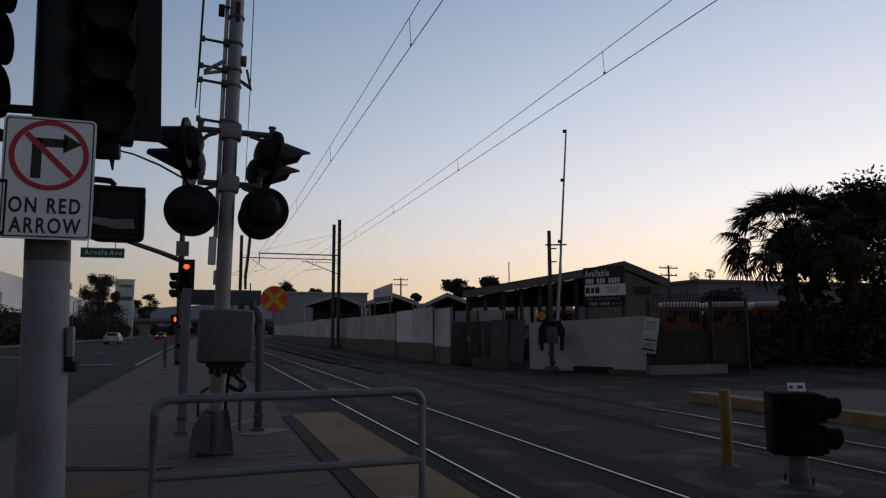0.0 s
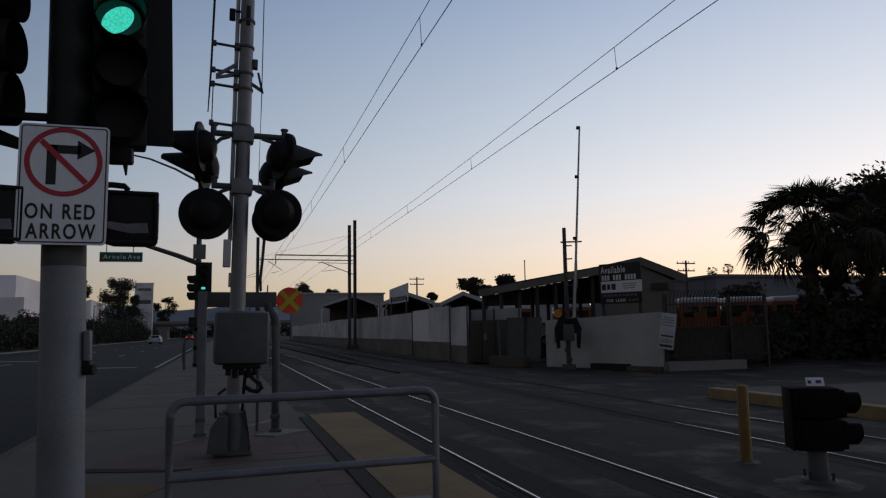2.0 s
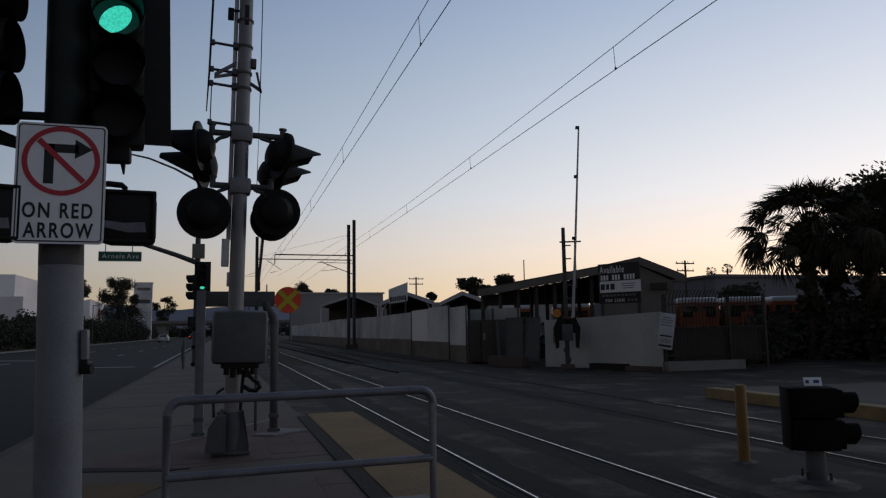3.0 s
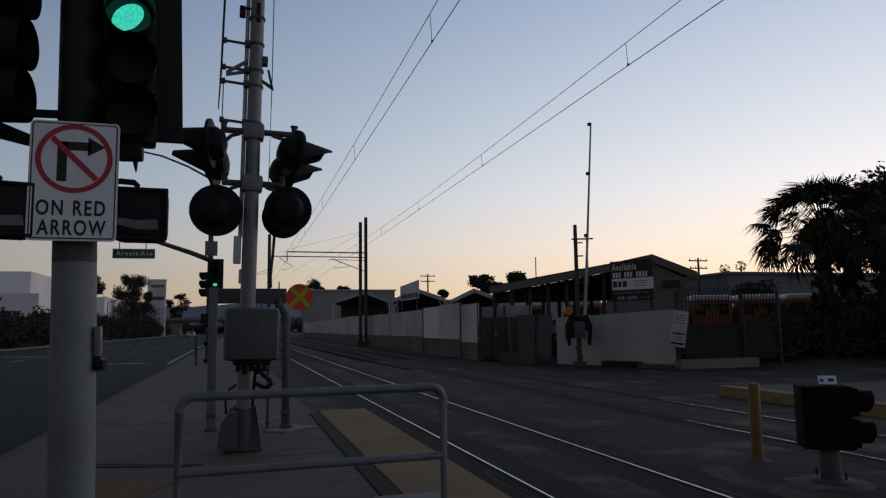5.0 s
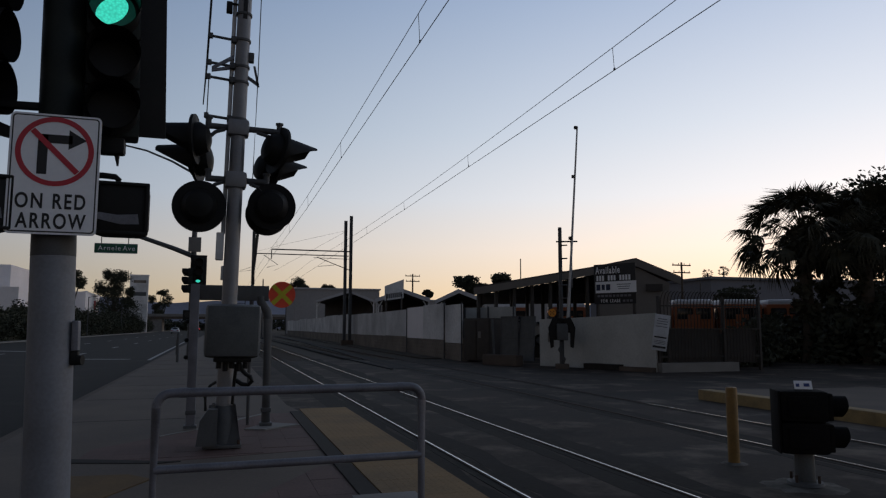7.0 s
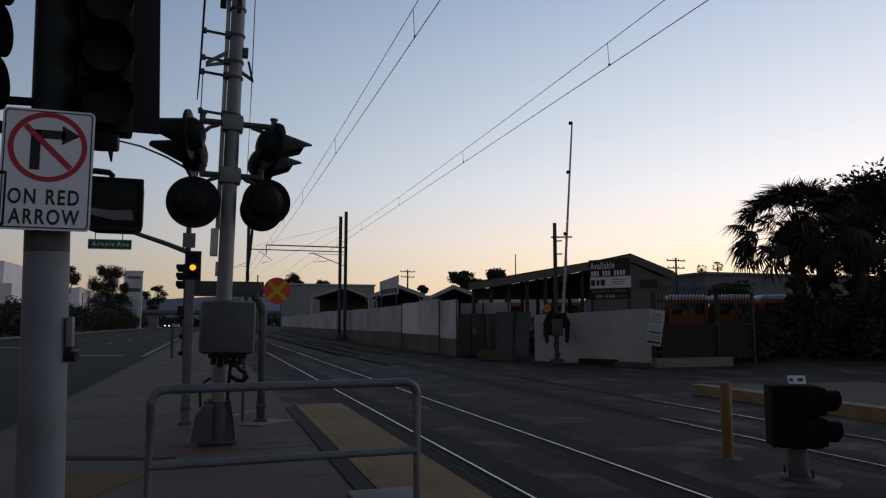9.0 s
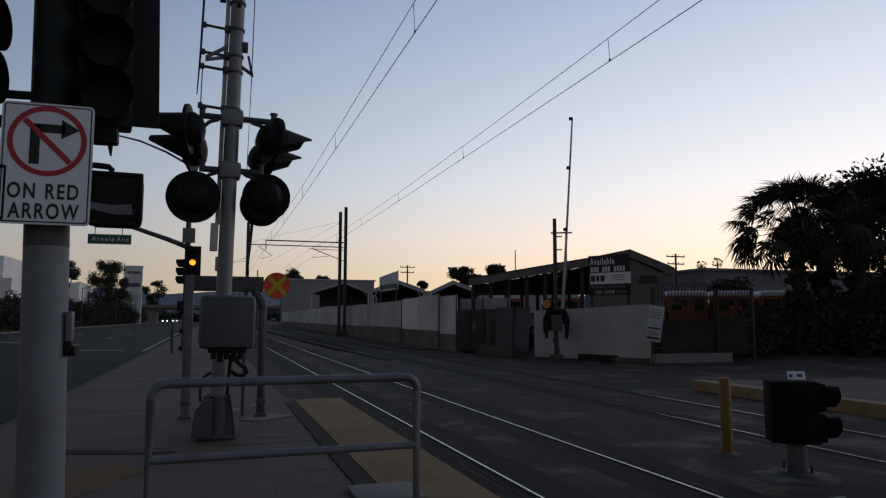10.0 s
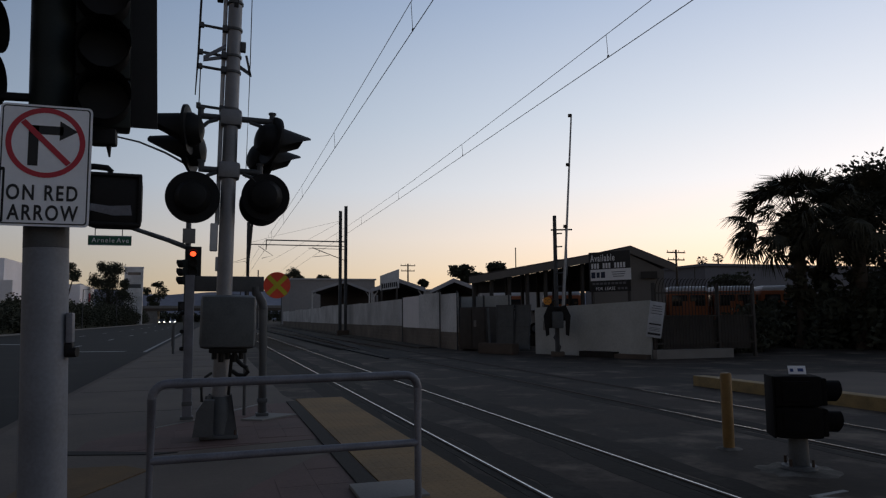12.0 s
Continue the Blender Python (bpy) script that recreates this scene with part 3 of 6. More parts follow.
def near_signal():
    t = thing("signal_pole", pose(-0.975, 5.04, P, 0, -1.5, 0), "grey painted steel traffic signal pole, dark above", "signal pole")
    bm = B()
    cyl(bm, (0, 0, 0), (0, 0, 1.75), 0.137, 0.131, 28)
    part("pole", bm, POLE_GREY, t)
    bm = B()
    cyl(bm, (0, 0, 1.752), (0, 0, 1.93), 0.1315, 0.1305, 28)
    part("band", bm, GALV_DARK, t, "dull grey band")
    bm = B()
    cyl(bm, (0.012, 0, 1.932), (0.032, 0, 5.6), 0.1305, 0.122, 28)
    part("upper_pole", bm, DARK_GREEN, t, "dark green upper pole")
    bm = B()
    lathe(bm, [(0.24, 0), (0.24, 0.03), (0.19, 0.06), (0.165, 0.14)])
    part("base", bm, POLE_GREY, t)
    # arm that carries the neighbouring head, and brackets
    bm = B()
    box(bm, (-0.30, 0.0, 2.735), (0.64, 0.06, 0.045), 0.008)
    slab(bm, [(-0.75, -0.02, 2.80), (-0.20, -0.02, 2.56), (-0.20, -0.02, 2.50), (-0.75, -0.02, 2.64)], (0, 1, 0), 0.05)
    box(bm, (0.10, 0.02, 2.60), (0.30, 0.05, 0.04), 0.008)
    part("bracket", bm, BLACK, t)
    bm = B()
    box(bm, (0.33, 0.0, 2.49), (0.16, 0.10, 0.11), 0.02)
    cyl(bm, (0.36, 0, 2.44), (0.365, 0, 2.36), 0.018, 0.006, 8)
    box(bm, (0.18, 0.0, 2.50), (0.34, 0.04, 0.03), 0.005)
    part("lower_bracket", bm, BLACK, t)
    # push button
    bm = B()
    box(bm, (0.150, -0.03, 1.24), (0.040, 0.09, 0.19), 0.01)
    part("button_box", bm, GALV, t, "grey push button box")
    bm = B()
    box(bm, (0.145, -0.03, 1.10), (0.05, 0.07, 0.09), 0.012)
    cyl(bm, (0.14, -0.04, 1.085), (0.195, -0.055, 1.085), 0.032, seg=14)
    part("push_button", bm, BLACK, t, "black push button")

    # The glowing rim draws the green spill on the visor's inner side.
    signal_head(pose(-0.725, 5.06, 2.945, 0, -1.8, 8), 4, "black three-colour traffic signal head with backplate, green light", True,
                [(2, GLOW_GREEN, (0.533, 7.1), False)], low=-0.02, shift=0.050, oval=(0.82, 0.54, 135, 0.02, 0.03), rim=DIM_GREEN)
    signal_head(pose(-1.575, 4.95, 3.00, 0, 0, 82), 4, "black traffic signal head seen from its side", False, r=0.155, cut=0.0)

    # pedestrian heads
    for x, y, rz in ((-0.625, 5.06, 183), (-1.43, 5.0, 195)):
        h = thing("pedestrian_signal", pose(x, y, 2.26, 0, 0, rz), "black pedestrian signal head with a hood", "pedestrian signal", "pedestrian signal heads")
        part("housing", boxes(((0, 0.09, 0), (0.33, 0.20, 0.355), 0.06)), BLACK, h)
        bm = B()
        box(bm, (0, -0.06, 0.165), (0.30, 0.13, 0.012), 0.004)
        box(bm, (-0.15, -0.05, 0.06), (0.012, 0.11, 0.22), 0.004)
        box(bm, (0.15, -0.05, 0.06), (0.012, 0.11, 0.22), 0.004)
        part("hood", bm, BLACK, h)
        part("display", boxes(((0, -0.013, -0.02), (0.30, 0.008, 0.27))), LENS_DARK, h)
        bm = B()
        sweep(bm, [(0.03, 0.09, 0.17), (0.03, 0.09, 0.20), (0.05, 0.09, 0.22), (0.13, 0.09, 0.225), (0.20, 0.09, 0.215)], 0.02, 10)
        part("elbow", bm, BLACK, h)
        bm = B()
        for sx in (-1, 1):
            box(bm, (sx * 0.155, 0.19, 0), (0.022, 0.03, 0.33), 0.008)
            box(bm, (0, 0.19, sx * 0.160), (0.33, 0.03, 0.022), 0.008)
        part("back_rim", bm, BLACK, h)
        # Thin pale slab draws the glare on the back of the housing.
        bm = B()
        slab(bm, [(0.15, 0.189, -0.03), (0.02, 0.189, -0.045), (-0.10, 0.189, -0.035), (-0.11, 0.189, -0.10), (0.0, 0.189, -0.105), (0.14, 0.189, -0.075)], (0, 1, 0), 0.004)
        part("painted_glare", bm, GALV, h, "pale slab painted in as glare on the housing", smooth=False)

    # the no-turn sign
    s = thing("traffic_sign", pose(-1.008, 4.85, 2.07), "white sign forbidding the turn on a red arrow", "traffic sign")
    w, hgt = 0.515, 0.765

    def rounded(w, h, r, y0, y1):
        bm = B()
        pts = []
        for cx, cz, a0 in ((w / 2 - r, h - r, 0), (-w / 2 + r, h - r, 90), (-w / 2 + r, r, 180), (w / 2 - r, r, 270)):
            pts += [(cx + r * math.cos(radians(a0 + 15 * k)), cz + r * math.sin(radians(a0 + 15 * k))) for k in range(7)]
        f = [bm.verts.new((x, y0, z)) for x, z in pts]
        g = [bm.verts.new((x, y1, z)) for x, z in pts]
        for i in range(len(f)):
            bm.faces.new((f[i], f[(i + 1) % len(f)], g[(i + 1) % len(f)], g[i]))
        bm.faces.new(f)
        bm.faces.new(g)
        return bm

    part("panel", rounded(w, hgt, 0.03, -0.004, 0.004), WHITE, s)
    bm = rounded(w - 0.024, hgt - 0.024, 0.022, -0.0055, -0.0042)
    bmesh.ops.translate(bm, vec=(0, 0, 0.012), verts=bm.verts)
    part("border", bm, SIGN_BLACK, s, "thin black border", smooth=False)
    bm = rounded(w - 0.04, hgt - 0.04, 0.016, -0.0070, -0.0057)
    bmesh.ops.translate(bm, vec=(0, 0, 0.020), verts=bm.verts)
    part("face", bm, WHITE, s, smooth=False)
    cz, ro, ri = 0.525, 0.222, 0.190
    bm = B()
    box(bm, (-0.070, -0.0078, 0.505), (0.056, 0.0012, 0.255))
    box(bm, (0.0, -0.0078, 0.605), (0.19, 0.0012, 0.055))
    f = [bm.verts.new((x, -0.0084, z)) for x, z in ((0.075, 0.668), (0.075, 0.542), (0.178, 0.605))]
    bm.faces.new(f)
    part("arrow", bm, SIGN_BLACK, s, "black right arrow", smooth=False)
    bm = B()
    n = 48
    for k in range(n):
        a0, a1 = 2 * math.pi * k / n, 2 * math.pi * (k + 1) / n
        bm.faces.new([bm.verts.new((r * math.cos(a), -0.0092, cz + r * math.sin(a))) for r, a in ((ri, a0), (ro, a0), (ro, a1), (ri, a1))])
    box(bm, (0, -0.0096, cz), (0.37, 0.0012, 0.034), 0, Matrix.Rotation(radians(45), 4, "Y"))
    part("prohibition_ring", bm, SIGN_RED, s, "red ring and slash", smooth=False)
    for txt, x, z in (("ON", -0.128, 0.203), ("RED", 0.095, 0.203), ("ARROW", 0.0, 0.078)):
        writing("lettering", txt, 0.132, SIGN_BLACK, s, pose(x, -0.0085, z, 90, 0, 0), 0.0008, stretch=0.70, bold=0.0028)


near_signal()


# ---- crossing mast with flashing lights ----
def flasher(mast, c, rz, radius=0.27, lean=0, dip=0):
    """A flashing-light unit on the mast, facing -y before its turn."""
    at = pose(*c, dip, lean, rz)
    bm = B()
    lathe(bm, [(0.0, 0.0), (0.19, 0.0), (0.19, -0.07), (0.14, -0.15), (0.05, -0.18), (0.0, -0.18)], Matrix.Rotation(radians(90), 4, "X"), 24)
    u = part("flasher", bm, BLACK, mast, "black flashing light unit", at)
    bm = B()
    lathe(bm, [(radius, -0.022), (radius, 0.012), (0.16, 0.035), (0.155, 0.035), (radius - 0.02, 0.004), (0.15, -0.022)], Matrix.Rotation(radians(90), 4, "X"), 40)
    part("background", bm, BLACK, u)
    bm = B()
    visor(bm, (0, -0.02, 0), 0.185, 0.42, peak=True)
    part("hood", bm, BLACK, u)
    bm = B()
    cyl(bm, (0, -0.015, 0), (0, -0.035, 0), 0.15, seg=24)
    part("lens", bm, LENS_DARK, u)
    return u


def crossing_mast():
    t = thing("crossing_mast", pose(0.085, 8.25, P + 0.004, 0, 1.0, 0), "aluminium railway crossing mast with black flashing lights", "crossing signal")
    bm = B()
    cyl(bm, (0, 0, 0.1), (0, 0, 5.9), 0.088, 0.076, 24)
    part("mast", bm, MAST_GREY, t)
    for z in (3.68, 4.12, 4.31, 4.63, 4.95, 5.3):
        bm = B()
        cyl(bm, (0, 0, z - 0.013), (0, 0, z + 0.013), 0.092, seg=20)
        part("band", bm, GALV_DARK, t)
    # flared base of four plates
    for sx, sy in ((-1, -1), (1, -1), (-1, 1), (1, 1)):
        bm = B()
        slab(bm, [(sx * 0.09, sy * 0.03, 0.46), (sx * 0.12, sy * 0.09, 0.46), (sx * 0.19, sy * 0.15, 0.04), (sx * 0.05, sy * 0.11, 0.04)], (0, sy, 0), 0.03)
        part("base_leg", bm, GALV_DARK, t)
    part("base_plate", boxes(((0, 0, 0.02), (0.40, 0.40, 0.04), 0.01)), GALV_DARK, t)
    bm = B()
    lathe(bm, [(0.15, 0.04), (0.135, 0.34), (0.10, 0.44)], seg=20)
    part("base_casting", bm, GALV_DARK, t)
    for x, y in ((-0.17, -0.17), (0.17, -0.17), (-0.17, 0.17), (0.17, 0.17)):
        bm = B()
        cyl(bm, (x, y, 0.03), (x, y, 0.09), 0.018, seg=6)
        part("bolt", bm, RUST, t)
    bm = B()
    slab(bm, [(-0.27, -0.12, 0.04), (-0.06, -0.12, 0.04), (-0.06, -0.12, 0.42), (-0.16, -0.12, 0.42), (-0.24, -0.12, 0.30)], (0, -1, 0), 0.14)
    part("base_box", bm, GALV_DARK, t, "dark sloped cover beside the mast foot", smooth=False)
    bm = B()
    sweep(bm, [(-0.19, -0.19, 0.40), (-0.20, -0.18, 0.56), (-0.16, -0.16, 0.66), (-0.10, -0.12, 0.70)], 0.016, 8)
    part("cable", bm, BLACK, t)
    # junction box
    bx = part("junction_box", boxes(((0.05, -0.20, 1.255), (0.58, 0.27, 0.58), 0.06)), BOX_GREY, t, "weathered grey mechanism box")
    bm = B()
    box(bm, (0.05, -0.335, 1.255), (0.545, 0.06, 0.545), 0.028)
    part("lid", bm, BOX_GREY, bx)
    bm = B()
    box(bm, (0.06, -0.2, 0.945), (0.40, 0.2, 0.05), 0.02)
    for k in range(5):
        cyl(bm, (-0.08 + 0.07 * k, -0.2, 0.93), (-0.08 + 0.07 * k, -0.2, 0.85 - 0.03 * (k % 2)), 0.028, seg=8)
    part("cable_gland", bm, BLACK, bx, "black cable glands")
    bm = B()
    for x in (0.10,):
        sweep(bm, [(x, -0.2, 0.90), (x * 1.0, -0.19, 0.84), (x * 0.95, -0.16, 0.74), (x * 0.9, -0.11, 0.62), (x * 0.85, -0.10, 0.46)], 0.018, 8)
    sweep(bm, [(0.14, -0.2, 0.90), (0.16, -0.2, 0.84), (0.21, -0.19, 0.79), (0.26, -0.18, 0.76), (0.28, -0.17, 0.71), (0.24, -0.16, 0.67), (0.17, -0.15, 0.68), (0.11, -0.13, 0.72)], 0.024, 8)
    part("cable_loop", bm, BLACK, t, "bundle of black cables")
    bm = B()
    sweep(bm, [(-0.13, -0.1, 0.45), (-0.15, -0.12, 0.3), (-0.17, -0.14, 0.05)], 0.025, 8)
    part("conduit", bm, GALV_DARK, t)
    bm = B()
    sweep(bm, [(-0.108, 0.03, 2.35), (-0.108, 0.03, 5.9)], 0.024, 10)
    part("riser_conduit", bm, WALL_WHITE, t, "pale riser pipe")
    # crossarms
    for z, xl, xr in ((3.575, -0.33, 0.46), (2.965, -0.30, 0.34)):
        bm = B()
        box(bm, (0, 0, z), (0.24, 0.22, 0.19), 0.04)
        part("clamp", bm, MAST_GREY, t)
        bm = B()
        cyl(bm, (xl, -0.02, z), (xr, -0.02, z), 0.036, seg=12)
        for xe in (xl, xr):
            cyl(bm, (xe, -0.02, z - 0.03), (xe, -0.02, z + 0.09), 0.034, seg=10)
            cyl(bm, (xe, -0.02, z + 0.085), (xe, -0.02, z + 0.105), 0.046, seg=10)
            sweep(bm, [(xe * 0.45, -0.03, z - 0.03), (xe * 0.75, -0.04, z - 0.07), (xe, -0.05, z - 0.16)], 0.022, 8)
        part("crossarm", bm, GALV_DARK, t)
    flasher(t, (-0.465, -0.05, 3.395), -101, 0.28, -3, 3)
    flasher(t, (-0.44, 0.32, 3.245), -106, 0.27, 6, 3)
    flasher(t, (0.455, -0.05, 3.345), 114, 0.28, 10, 9)
    flasher(t, (0.395, 0.32, 3.195), 118, 0.27, 12, 7)
    flasher(t, (-0.375, -0.06, 2.630), 180, 0.29)
    flasher(t, (0.412, -0.06, 2.680), 172, 0.27)
    flasher(t, (0.380, 0.30, 2.640), 8, 0.25)
    bm = B()
    pts = [(0.31, 0.45, 2.75), (0.295, 0.55, 2.42), (0.285, 0.6, 2.2), (0.27, 0.7, 1.98), (0.30, 1.2, 1.86)]
    sweep(bm, pts, 0.017, 10)
    for k in range(26):
        q = Vector(pts[0]).lerp(Vector(pts[3]), k / 25)
        cyl(bm, q - Vector((0, 0, 0.005)), q + Vector((0, 0, 0.005)), 0.023, seg=10)
    part("flexible_conduit", bm, GALV_DARK, t, "ribbed grey flexible conduit")
    # ladder-like side bracket with rods
    for z in (4.63, 4.31, 4.14, 3.68):
        bm = B()
        cyl(bm, (-0.37, 0, z + 0.02), (-0.08, 0, z), 0.017, seg=8)
        box(bm, (-0.36, 0, z + 0.02), (0.05, 0.05, 0.06), 0.008)
        box(bm, (-0.10, 0, z), (0.07, 0.1, 0.07), 0.01)
        part("side_bracket", bm, GALV_DARK, t)
    bm = B()
    slab(bm, [(-0.33, -0.02, 4.24), (-0.33, -0.02, 4.28), (-0.09, -0.02, 4.45), (-0.09, -0.02, 4.40)], (0, 1, 0), 0.03)
    slab(bm, [(-0.33, -0.02, 4.25), (-0.33, -0.02, 4.22), (-0.09, -0.02, 4.28), (-0.09, -0.02, 4.32)], (0, 1, 0), 0.03)
    part("strut", bm, GALV, t)
    bm = B()
    sweep(bm, [(-0.40, 0, 3.82), (-0.385, 0, 4.3), (-0.37, 0, 5.6)], [0.006, 0.012, 0.014], 8)
    part("rod", bm, BLACK, t, "thin black rod")
    bm = B()
    sweep(bm, [(-0.355, 0, 3.6), (-0.355, 0, 4.2)], 0.006, 6)
    part("cable", bm, BLACK, t)
    bm = B()
    box(bm, (0.105, 0, 4.44), (0.06, 0.08, 0.11), 0.01)
    slab(bm, [(0.07, -0.02, 4.22), (0.07, -0.02, 4.18), (0.20, -0.02, 4.10), (0.20, -0.02, 4.14)], (0, 1, 0), 0.03)
    slab(bm, [(0.13, -0.02, 4.34), (0.155, -0.02, 4.34), (0.21, -0.02, 4.10), (0.185, -0.02, 4.10)], (0, 1, 0), 0.03)
    part("cable_bracket", bm, GALV_DARK, t)
    bm = B()
    sweep(bm, [(0.185, 0, 2.9), (0.19, 0, 4.1), (0.18, 0, 5.8)], 0.006, 6)
    part("cable", bm, BLACK, t)
    # slots and a knob near the top of the mast
    for z0 in (5.0, 5.36):
        part("slot", boxes(((0.01, -0.078, z0), (0.05, 0.02, 0.24), 0.006)), LENS_DARK, t, "dark slot in the mast")
    bm = B()
    box(bm, (-0.17, 0.0, 5.02), (0.07, 0.08, 0.13), 0.012)
    cyl(bm, (-0.17, 0, 5.07), (-0.05, 0, 5.07), 0.014, seg=8)
    part("side_knob", bm, BLACK, t)
    # small plate beside the mast
    bm = B()
    box(bm, (-0.135, 0.02, 2.20), (0.085, 0.12, 0.31), 0.012)
    box(bm, (-0.085, 0.02, 1.90), (0.05, 0.06, 0.16), 0.01)
    part("side_plate", bm, WALL_WHITE, t, "pale side plate")


crossing_mast()


def board_stand():
    t = thing("board_stand", (0.17, 9.75, P + 0.012), "grey steel frame with a long board seen from behind", "stand")
    part("board", boxes(((-0.02, 0, 1.74), (0.98, 0.07, 0.20), 0.012)), GALV_DARK, t)
    bm = B()
    box(bm, (-0.47, -0.05, 0.93), (0.11, 0.012, 1.84), 0.003)
    for s in (-1, 1):
        box(bm, (-0.47 + 0.05 * s, 0, 0.93), (0.012, 0.10, 1.84), 0.003)
    part("post", bm, GALV, t, "grey steel channel post")
    for z in (0.42, 0.9, 1.12, 1.36):
        bm = B()
        lathe(bm, [(0.0, -0.03), (0.022, -0.022), (0.03, 0.0), (0.022, 0.022), (0.0, 0.03)], Matrix.Translation((-0.555, 0, z)), 10)
        part("knob", bm, BLACK, t, "black knob")
    bm = B()
    sweep(bm, [(0.47, 0, 0), (0.47, 0, 1.40), (0.45, 0, 1.50), (0.37, 0, 1.62), (0.36, 0, 1.70)], 0.058, 12)
    part("post", bm, GALV_DARK, t)
    bm = B()
    cyl(bm, (0.25, 0.25, -0.02), (0.25, 0.25, 1.65), 0.022, seg=10)
    part("brace", bm, GALV_DARK, t)
    for x in (-0.47, 0.47):
        part("collar", boxes(((x, 0, 0.2), (0.13, 0.13, 0.06), 0.015)), GALV_DARK, t)
        part("foot_plate", boxes(((x, 0, 0.02), (0.16, 0.16, 0.04), 0.01)), GALV_DARK, t)
    bm = B()
    cyl(bm, (0.44, -0.01, 1.73), (0.60, -0.01, 1.73), 0.02, seg=10)
    part("arm", bm, GALV, t)
    d = B()
    cyl(d, (0.64, -0.02, 1.725), (0.64, -0.035, 1.725), 0.178, seg=32)
    disc = part("disc", d, SIGN_ORANGE, t, "orange disc with a yellow X")
    d = B()
    for a in (45, -45):
        box(d, (0.64, -0.038 - 0.001 * (a > 0), 1.725), (0.345, 0.002, 0.058), 0, Matrix.Rotation(radians(a), 4, "Y"))
    part("cross_mark", d, SIGN_YELLOW, disc, smooth=False)


board_stand()


# ---- between the tracks ----
def bollard():
    t = thing("bollard", (5.56, 6.70, -0.012), "scuffed yellow steel bollard between the tracks", "bollard")
    bm = B()
    lathe(bm, [(0.062, 0), (0.062, 0.815), (0.055, 0.84), (0.0, 0.845)], seg=20)
    part("post", bm, YELLOW, t)
    bm = B()
    lathe(bm, [(0.15, 0.0), (0.12, 0.010), (0.063, 0.016)], seg=11)
    part("footing", bm, PAD, t)


bollard()


SOOT = material("sooty_black_paint", (0.010, 0.009, 0.009), 0.85, vary=0.4, scale=5, fine=50, bump=0.08, spec=0.1)


def dwarf_signal():
    LEAN = Matrix.Rotation(radians(22), 4, "Y")
    t = thing("dwarf_signal", pose(5.42, 5.55, -0.012, 0, 0, 60), "black two-lamp dwarf railway signal on a short post", "railway signal")
    bm = B()
    box(bm, (0, 0.235, 0.615), (0.33, 0.02, 0.585), 0.008)
    part("backplate", bm, SOOT, t)
    for z in (0.765, 0.465):
        bm = B()
        box(bm, (0, 0.01, z), (0.32, 0.43, 0.294), 0.04)
        box(bm, (-0.165, 0.03, z), (0.03, 0.26, 0.19), 0.012)
        part("case", bm, SOOT, t)
    for z in (0.76, 0.47):
        bm = B()
        box(bm, (0, -0.22, z), (0.27, 0.06, 0.26), 0.02)
        u = part("lamp_housing", bm, SOOT, t)
        bm = B()
        visor(bm, (0, -0.25, z), 0.10, 0.14, 0.3)
        part("hood", bm, SOOT, u)
        bm = B()
        cyl(bm, (0, -0.252, z), (0, -0.262, z), 0.09, seg=20)
        part("lens", bm, LENS_DARK, u)
    bm = B()
    cyl(bm, (0, 0, 0.0), (0, 0, 0.34), 0.095, 0.085, 20)
    part("post", bm, BOX_GREY, t)
    bm = B()
    lathe(bm, [(0.17, 0.02), (0.16, 0.05), (0.09, 0.055)], seg=18)
    part("flange", bm, GALV_DARK, t)
    for k in range(4):
        a = radians(45 + 90 * k)
        bm = B()
        cyl(bm, (0.14 * math.cos(a), 0.14 * math.sin(a), 0.02), (0.14 * math.cos(a), 0.14 * math.sin(a), 0.12), 0.014, seg=6)
        part("bolt", bm, RUST, t)
    part("number_plate", boxes(((-0.02, -0.02, 0.958), (0.008, 0.16, 0.085), 0.002, LEAN)), WHITE, t, "small white plate with blue marks")
    part("plate_mark", boxes(((-0.024, -0.05, 0.958), (0.012, 0.05, 0.03), 0, LEAN), ((-0.024, 0.03, 0.955), (0.012, 0.03, 0.03), 0, LEAN)), material("blue_mark", (0.03, 0.06, 0.2), 0.6, bump=0), t, "unreadable blue marks")
    bm = B()
    lathe(bm, [(0.36, 0.0), (0.28, 0.010), (0.1, 0.020)], seg=23)
    for v in bm.verts:
        k = 1 + 0.45 * noise.noise((v.co.x * 7, v.co.y * 7, 3.0))
        v.co.x, v.co.y = v.co.x * k, v.co.y * k
    part("footing", bm, PAD, t, "crumbling pale concrete footing")


dwarf_signal()


joints = thing("pavement_joint", (0, 0, 0), "dark expansion joints across the sidewalk slabs", "joints", kind="structure")
for k in range(7):
    part("joint", boxes(((-0.65, 11.0 + 3.2 * k, P - 0.0112), (3.2, 0.008, 0.003))), DARK_STRIP, joints, smooth=False)


